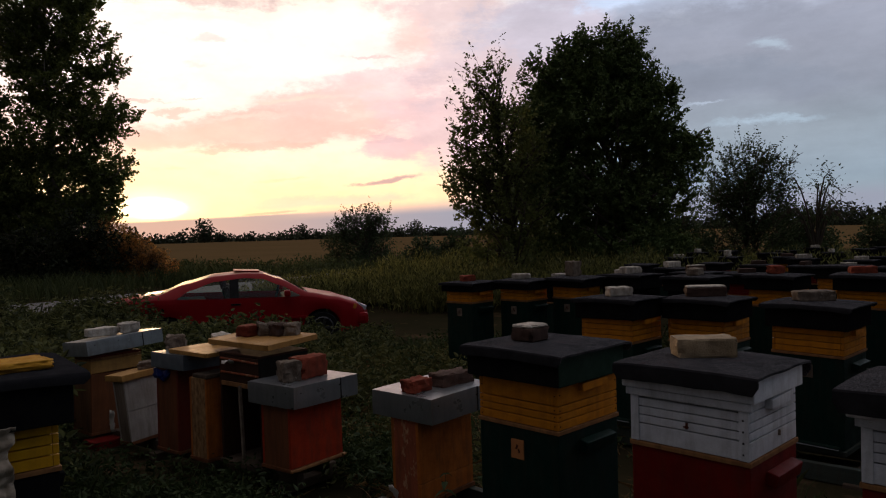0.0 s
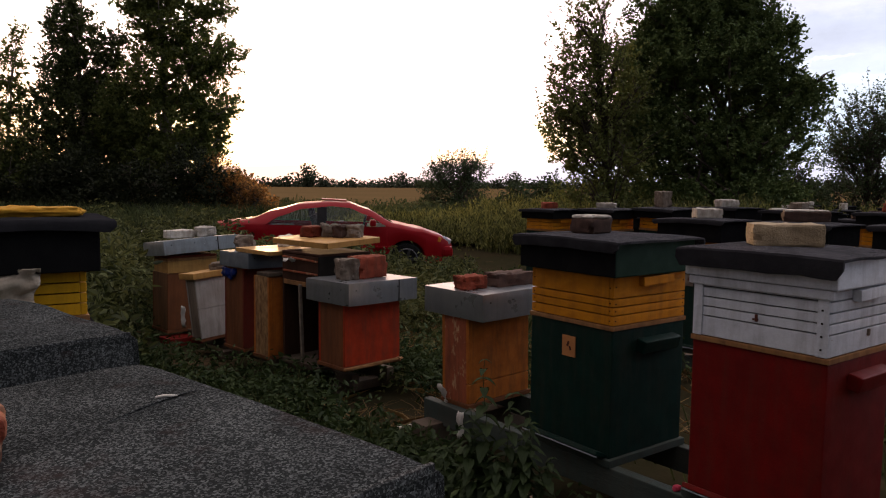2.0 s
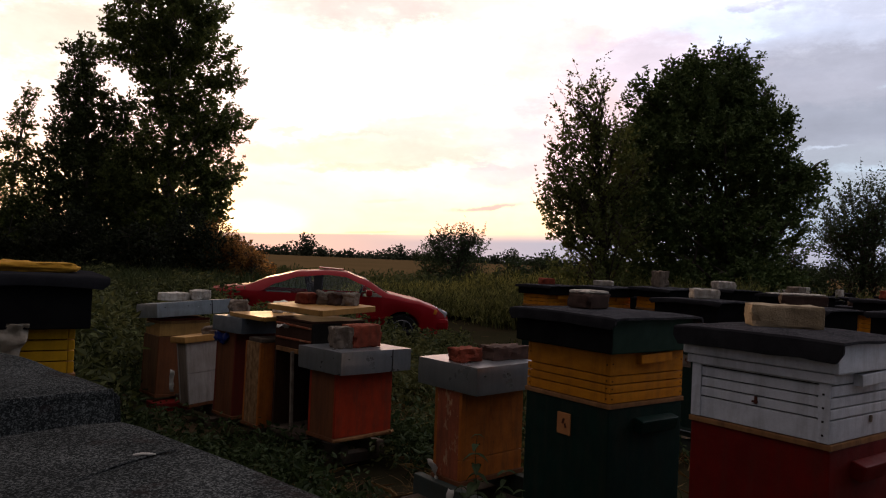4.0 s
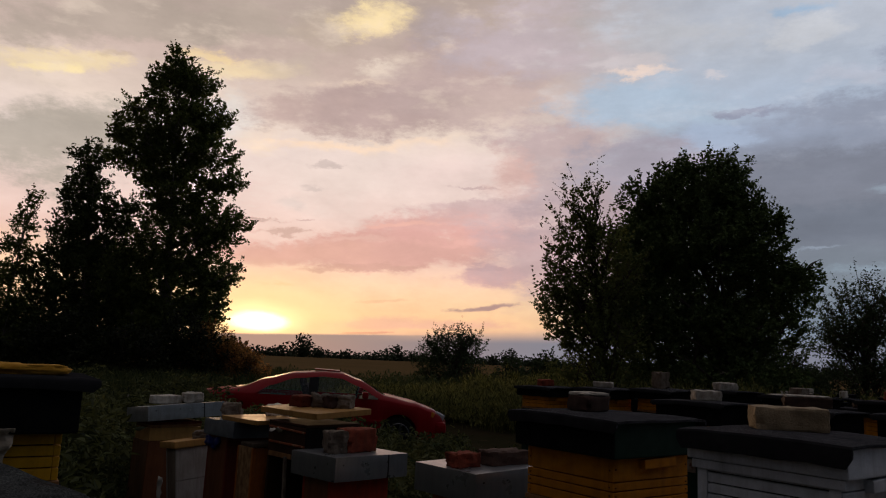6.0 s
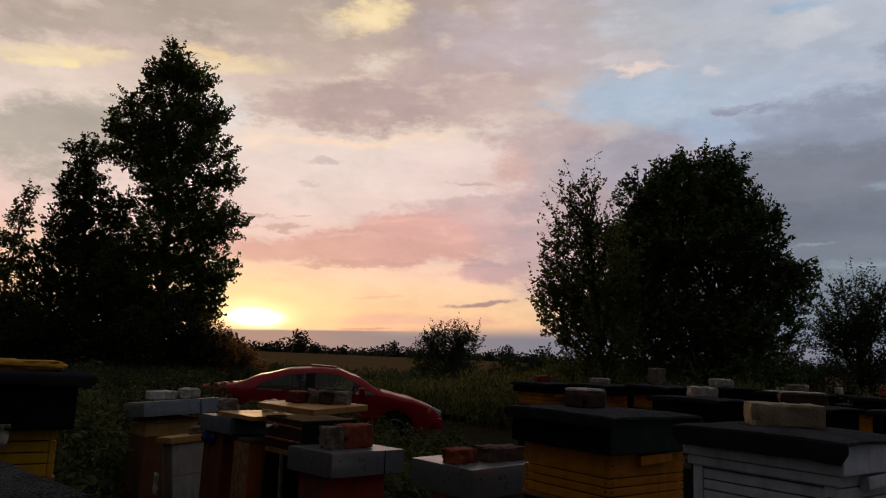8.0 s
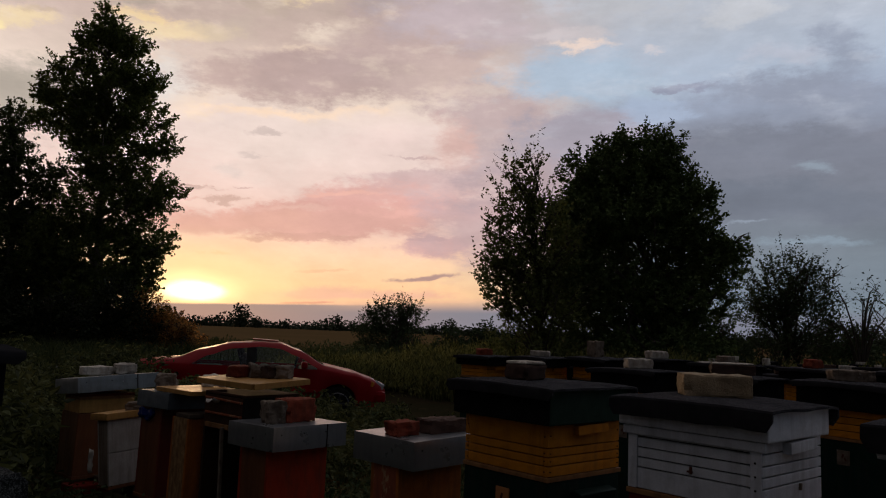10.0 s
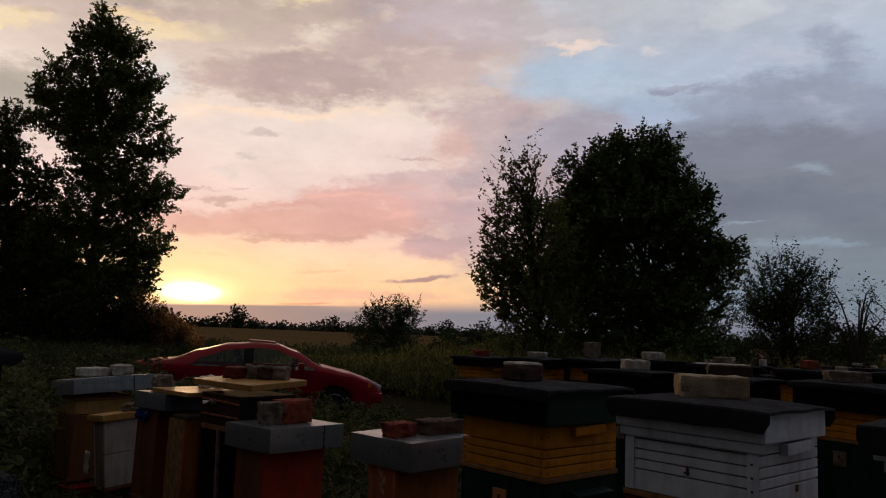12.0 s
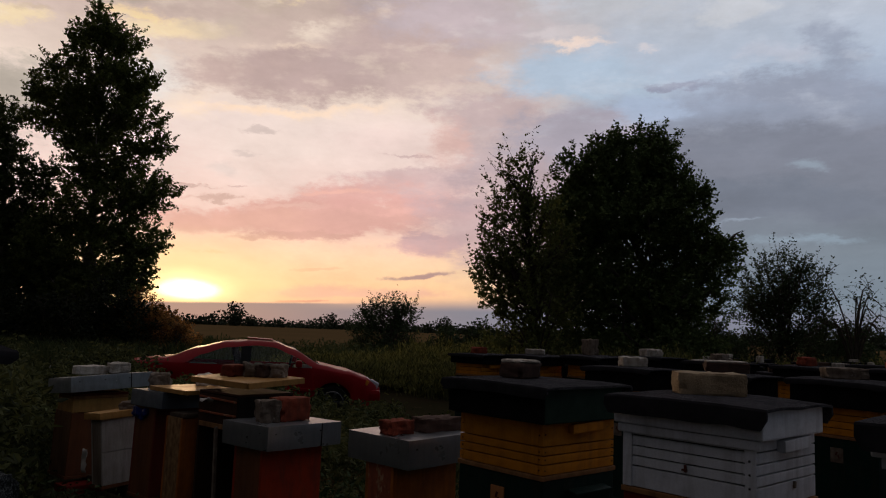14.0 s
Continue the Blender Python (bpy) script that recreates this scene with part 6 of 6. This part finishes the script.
# these leaves carry the shade below the poplars in their colour
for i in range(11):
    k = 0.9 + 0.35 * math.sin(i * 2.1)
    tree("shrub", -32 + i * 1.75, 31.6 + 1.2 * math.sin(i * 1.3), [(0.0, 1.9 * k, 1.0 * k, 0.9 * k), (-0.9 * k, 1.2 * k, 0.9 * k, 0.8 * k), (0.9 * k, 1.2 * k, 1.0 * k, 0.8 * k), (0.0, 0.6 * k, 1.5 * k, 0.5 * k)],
         int(6500 * k), 0.15, L_SHADE, M_BARK, "undergrowth shrub below the poplars, shade put into its leaf colour", 0.05, clump=0.2, per=12, category="shrub", limbs=2, stems=1, group="undergrowth below the poplars")


def bare_bush(x, y):
    """A half-dead bush: arching bare rods with a few leaves left."""
    t = thing("bare_bush", pose(x, y, float(gz(x, y))), "half-dead bush of arching bare rods", "bush")
    rnd = random.Random(5)
    tips = []
    for i in range(17):
        a, reach, hgt = rnd.uniform(-1.1, 1.4), rnd.uniform(0.5, 2.3), rnd.uniform(2.0, 3.6)
        dx, dy = math.sin(a) * reach, rnd.uniform(-0.5, 0.5)
        pts = [Vector((dx * (k / 8) ** 1.6, dy * k / 8, hgt * math.sin(min(1.0, k / 6.5) * math.pi / 2) - max(0, k - 5) * 0.13 * reach)) for k in range(9)]
        bm = tube(bmesh.new(), pts, [0.030 * (1 - k / 9) + 0.008 for k in range(9)], 5)
        tips += pts[4:]
        for _ in range(6):
            j = rnd.randrange(3, 9)
            e = pts[j] + Vector((rnd.uniform(-0.5, 0.5), rnd.uniform(-0.3, 0.3), rnd.uniform(0.0, 0.5)))
            tube(bm, [pts[j], (pts[j] + e) / 2 + Vector((0, 0, 0.06)), e], [0.009, 0.006, 0.003], 4)
            tips.append(e)
        smooth(part("rod", bm, M_BARK, t))
    base = np.array([tuple(q) for q in tips])
    p = np.repeat(base, 5, axis=0) + RNG.normal(size=(len(base) * 5, 3)) * 0.12
    low = crown_points([(-0.6, 0.9, 0.9, 0.7), (0.6, 0.8, 0.9, 0.6)], 1500, per=12)
    c = new("foliage", leaf_cloud("foliage", np.concatenate([p, low]), 0.09, L_BUSH))
    c.parent = t


bare_bush(12.95, 23)


def far_woods():
    """The line of woods on the horizon."""
    pts = []
    for i in range(190):
        a = -52 + 104 * i / 189 + RNG.uniform(-0.3, 0.3)
        r = 400 + RNG.uniform(-25, 25)
        k = 0.5 + 0.75 * noise.noise((a * 0.55, 1.5, 0)) + 0.3 * noise.noise((a * 1.4, 4, 0))
        h = 4.3 + 5.5 * max(0.0, k) ** 1.7 + (3.0 if 14 < a < 60 else 0)
        if -16.9 < a < -14.9:
            h += 5.5 * (1 - abs(a + 15.9))
        w = RNG.uniform(3.5, 8.0)
        cx, cy = r * math.sin(radians(a)), r * math.cos(radians(a))
        n = int(170 * h / 5)
        d = RNG.normal(size=(n, 3))
        d /= np.linalg.norm(d, axis=1)[:, None]
        d[:, 2] = np.abs(d[:, 2])
        pts.append(d * np.array([w, w, h]) * RNG.uniform(0.2, 1.0, (n, 1)) + np.array([cx, cy, -0.5]))
    p = np.concatenate(pts)
    ob = new("distant_woods", leaf_cloud("distant_woods", p, 1.35, L_FAR, wide=0.9))
    tagged(ob, "low dark line of woods on the horizon", "woods", kind="stuff")


far_woods()


# ---- weeds and grass ----
HIVE_SPOTS = [(0.598, 3.191, 0.36), (1.149, 2.625, 0.36), (1.72, 2.07, 0.36), (-0.245, 0.6, 0.42), (-0.8, 1.06, 0.42), (-1.57, 2.44, 0.42), (0.1, 3.75, 0.3),
              (-0.65, 4.45, 0.34), (-1.15, 4.9, 0.34), (-1.5, 5.15, 0.3), (-1.75, 5.35, 0.3), (-2.15, 5.65, 0.28), (-2.5, 6.05, 0.34), (-3.9, 13.4, 1.2), (-3.0, 13.4, 1.2), (-2.2, 13.4, 1.2), (-4.6, 13.4, 1.1), (-1.6, 13.4, 1.0)]
HIVE_SPOTS += [(-2.05, 5.1, 0.34), (-1.5, 4.72, 0.3), (-2.6, 5.6, 0.3)]
HIVE_SPOTS += [(b[0], b[1], 0.3) for b in BACK]


def off_rail(x, y, gap=0.45):
    """Keeps growth out from under the near row and clear of its rail."""
    s = -(x + 0.25) * 0.716 - (y - 4.06) * 0.698
    keep = (s > gap) | (s < -0.42) | (y > 4.4)
    return x[keep], y[keep]


def weeds():
    # grass between and round the hives
    x, y = scatter(40000, -5.5, 9.0, -5.0, 12.5, patchy=0.9, scale=0.8)
    x, y = off_rail(*clear_of(x, y, HIVE_SPOTS))
    g = new("grass", blades("grass", on_ground(x, y), 0.20, 0.012, L_GRASS_D, 0.6))
    tagged(g, "thin dark grass growing between the hives", "grass", kind="stuff")
    # low leafy weeds
    x, y = scatter(3800, -5.0, 6.0, -4.0, 12.0, patchy=0.8, scale=0.9)
    x, y = off_rail(*clear_of(x, y, HIVE_SPOTS))
    base = on_ground(x, y)
    h = RNG.uniform(0.08, 0.34, len(base))
    p = np.repeat(base, 16, axis=0) + RNG.normal(size=(len(base) * 16, 3)) * np.array([0.08, 0.08, 0.02])
    p[:, 2] += np.repeat(h, 16) * RNG.uniform(0.1, 1.0, len(p))
    w = new("weeds", leaf_cloud("weeds", p, 0.05, L_WEED, wide=0.55, folded=True))
    tagged(w, "low dark green leafy weeds on the ground", "weeds", kind="stuff")


weeds()


def thicket(name, x0, x1, y0, y1, n, hgt, leaf, leaf_m, label, spots=(), per=70):
    """Nettles and brambles: upright stems hung with leaves, taller in places."""
    x, y = scatter(n, x0, x1, y0, y1)
    x, y = off_rail(*clear_of(x, y, spots))
    keep = (x < -0.52 * y - 0.12) | (y > 6.6) | (hgt < 0.6)
    x, y = x[keep], y[keep]
    base = on_ground(x, y)
    k = np.array([0.72 + 0.5 * noise.noise((a * 0.9, b * 0.9, 1.1)) for a, b in zip(x, y)])
    h = hgt * k * RNG.uniform(0.75, 1.15, len(x))
    lean = RNG.normal(size=(len(x), 2)) * 0.16
    u = RNG.uniform(0.12, 1.0, (len(x), per)) ** 0.75
    p = base[:, None, :] + np.stack([lean[:, 0:1] * u, lean[:, 1:2] * u, u * h[:, None]], 2) + RNG.normal(size=(len(x), per, 3)) * np.array([0.075, 0.075, 0.03])
    ob = new(name, leaf_cloud(name, p.reshape(-1, 3), leaf, leaf_m, wide=0.42, up=0.1, folded=True))
    stems = blades("stems", base, hgt * 0.85, 0.008, L_GRASS_D, 0.2)
    tagged(ob, label, "weeds", kind="stuff")
    st = new("stems", stems)
    st.parent = ob


thicket("nettles", -4.6, -2.55, 3.0, 6.8, 195, 1.05, 0.085, L_BRAMBLE, "thick nettles and brambles beside the hives", HIVE_SPOTS)
thicket("nettles", -5.4, -2.55, 6.8, 9.5, 190, 0.72, 0.085, L_BRAMBLE, "lower nettles running back towards the car", HIVE_SPOTS)
thicket("nettles", -3.4, -2.0, 3.9, 6.2, 240, 1.12, 0.075, L_NETTLE, "thick nettles and brambles beside the hives", HIVE_SPOTS)
thicket("brambles", -9.0, -1.85, 8.2, 11.9, 600, 0.74, 0.095, L_BRAMBLE, "bramble thicket in front of the red car", HIVE_SPOTS)
thicket("brambles", -6.4, -4.3, 10.4, 11.8, 150, 1.12, 0.095, L_BRAMBLE, "bramble thicket in front of the red car", HIVE_SPOTS)
thicket("brambles", -7.0, -4.5, 11.1, 12.2, 210, 1.32, 0.09, L_BRAMBLE, "tall brambles hiding the tail of the red car", HIVE_SPOTS)
thicket("brambles", -1.95, -0.5, 10.6, 12.2, 90, 0.5, 0.085, L_BRAMBLE, "low brambles beside the red car", HIVE_SPOTS, 60)
thicket("brambles", -2.0, 0.4, 6.2, 9.5, 130, 0.36, 0.075, L_LOW, "low brambles between the hives and the car", HIVE_SPOTS, 50)
thicket("nettles", -1.2, 0.6, 1.7, 3.7, 330, 0.17, 0.036, L_WEED, "low nettles growing between the rows", HIVE_SPOTS, 60)


thicket("weeds", -2.6, -0.1, 2.6, 5.2, 620, 0.26, 0.048, L_WEED, "low dark weeds in front of the nucleus hives", HIVE_SPOTS, 50)


def nettle(x, y, hgt, seed, lean=(0.0, 0.0)):
    """One nettle: a thin stem with crossed pairs of drooping leaves, smaller towards the tip."""
    rnd = random.Random(seed)
    n = thing("nettle", pose(x, y, float(gz(x, y))), "single dark nettle standing in front of the hive rail", "nettle", "nettles by the rail")
    at = [Vector((lean[0] * (k / 10) ** 1.5 + rnd.uniform(-0.006, 0.006), lean[1] * (k / 10) ** 1.5, hgt * k / 10)) for k in range(11)]
    smooth(part("stem", tube(bmesh.new(), at, [0.004 - 0.00028 * k for k in range(11)], 5), L_WEED, n))
    first = None
    for k in range(3, 21):
        u = k / 20
        i = min(int(u * 10), 9)
        base = at[i].lerp(at[i + 1], u * 10 - i)
        for s in (0, 180):
            size = (0.085 if k < 12 else 0.085 - 0.006 * (k - 12)) * rnd.uniform(0.75, 1.1)
            if first is None:
                bm = bmesh.new()
                rows = []
                for j in range(7):
                    v = j / 6
                    wd = 0.36 * math.sin(math.pi * min(1, v * 0.9 + 0.08)) ** 0.8 * (1 - 0.45 * v) + (0.03 if j % 2 else 0)
                    z = -0.45 * v * v
                    rows.append([bm.verts.new((v, e * wd, z + abs(e) * wd * 0.35)) for e in (-1, 0, 1)])
                for r0, r1 in zip(rows, rows[1:]):
                    for e in (0, 1):
                        bm.faces.new((r0[e], r0[e + 1], r1[e + 1], r1[e]))
                first = part("leaf", bm, L_WEED, n)
                ob = first
            else:
                ob = new("leaf", first.data)
                ob.parent = n
            ob.matrix_basis = Matrix.Translation(base) @ Euler((0, radians(rnd.uniform(-15, 25)), radians(k * 90 + s + rnd.uniform(-25, 25)))).to_matrix().to_4x4() @ Matrix.Scale(size, 4)


for i, (nx, ny, nh, lx) in enumerate(((0.12, 2.72, 0.70, -0.03), (0.155, 2.70, 0.58, 0.05), (0.10, 2.75, 0.50, -0.06), (0.19, 2.68, 0.52, 0.08), (0.23, 2.66, 0.40, 0.05), (-0.15, 2.95, 0.26, 0.02), (0.08, 2.69, 0.44, -0.05), (0.15, 2.63, 0.36, 0.0), (0.21, 2.73, 0.46, 0.07), (0.27, 2.70, 0.34, 0.08), (0.02, 2.78, 0.33, -0.08), (-0.04, 2.85, 0.28, -0.05), (0.42, 2.42, 0.22, 0.03), (-0.3, 3.1, 0.3, 0.03))):
    nettle(nx, ny, nh, i + 3, (lx, 0.02))

thicket("weeds", -0.75, 0.5, 4.0, 8.5, 125, 0.16, 0.06, L_LOW, "leafy weeds behind the small metal-lidded hives", HIVE_SPOTS, 40)


def straw():
    """Trampled dry stalks between the hives."""
    x, y = scatter(8500, -1.6, 1.6, 3.6, 11.5, patchy=0.9, scale=1.1)
    x, y = clear_of(x, y, HIVE_SPOTS)
    s = new("straw", blades("straw", on_ground(x, y), 0.10, 0.008, L_STRAW, 2.6))
    tagged(s, "dry trampled stalks lying between the hives", "straw", kind="stuff")


straw()


def goldenrod(n, x0, x1, y0, y1, low, high, label, stems=30, per=12):
    """Clumps of upright stems, leafy all the way up and brighter at their nodding tips."""
    x, y = scatter(int(n * 1.5), x0, x1, y0, y1, patchy=1.0, scale=0.45)
    n = len(x)
    cx, cy = np.repeat(x, stems), np.repeat(y, stems)
    r = np.repeat(RNG.uniform(0.5, 1.1, n), stems)
    off = RNG.normal(size=(n * stems, 2)) * 0.5 * r[:, None]
    b = on_ground(cx + off[:, 0], cy + off[:, 1])
    tall = np.repeat(RNG.uniform(low, high, n), stems) * (1.0 - 0.35 * np.clip(np.linalg.norm(off, axis=1) / 0.7, 0, 1)) * RNG.uniform(0.85, 1.1, n * stems)
    u = RNG.uniform(0.1, 1.0, (len(b), per)) ** 0.8
    q = np.repeat(b[:, None, :], per, axis=1) + RNG.normal(size=(len(b), per, 3)) * np.array([0.035, 0.035, 0.015])
    q[:, :, 2] += u * tall[:, None]
    q[:, :, :2] += off[:, None, :] * 0.3 * u[:, :, None] ** 2
    w = new("goldenrod", leaf_cloud("goldenrod", q.reshape(-1, 3), 0.13, L_ROD, wide=0.22, up=1.9))
    tagged(w, label, "weeds", kind="stuff")


def meadow():
    # grass beyond the car
    x, y = scatter(20000, -0.8, 15.0, 17.0, 33.0, patchy=1.2, scale=0.35)
    keep = (x - (-21.5)) * 0.866 - (y + 2.0) * 0.5 > 0.6
    x, y = x[keep], y[keep]
    g = new("tall_grass", blades("tall_grass", on_ground(x, y), 0.55, 0.03, L_GRASS, 0.5))
    tagged(g, "tall pale green meadow grass beyond the car", "grass", kind="stuff")
    goldenrod(430, -0.9, 6.5, 16.2, 29.0, 0.7, 1.5, "clumps of tall goldenrod in the meadow")
    goldenrod(230, -4.4, 2.5, 18.6, 25.0, 0.5, 0.95, "weeds growing along the near edge of the lane")
    goldenrod(190, 3.0, 17.0, 15.8, 21.0, 0.8, 1.35, "tall goldenrod growing behind the rows of hives")
    # verge beyond the lane
    x, y = scatter(16000, -26.0, 0.0, 20.0, 34.0)
    side = (x + 21.5) * 0.866 - (y + 2.0) * 0.5
    x, y = x[side < -4.9], y[side < -4.9]
    v = new("verge_grass", blades("verge_grass", on_ground(x, y), 0.75, 0.03, L_GRASS_D, 0.4))
    tagged(v, "dark verge grass along the lane", "grass", kind="stuff")
    # weeds on the far side of the lane, up to the field
    x, y = scatter(3500, -15.0, 1.0, 33.0, 44.0, patchy=1.2, scale=0.2)
    b = on_ground(x, y)
    p = np.repeat(b, 4, axis=0) + RNG.normal(size=(len(b) * 4, 3)) * np.array([0.12, 0.12, 0.05])
    p[:, 2] += RNG.uniform(0.1, 0.7, len(p)) * np.repeat(RNG.uniform(0.5, 1.15, len(b)), 4)
    f = new("field_weeds", leaf_cloud("field_weeds", p, 0.22, L_GRASS_D, wide=0.35, up=0.9))
    tagged(f, "dark weeds between the lane and the field", "weeds", kind="stuff")


meadow()
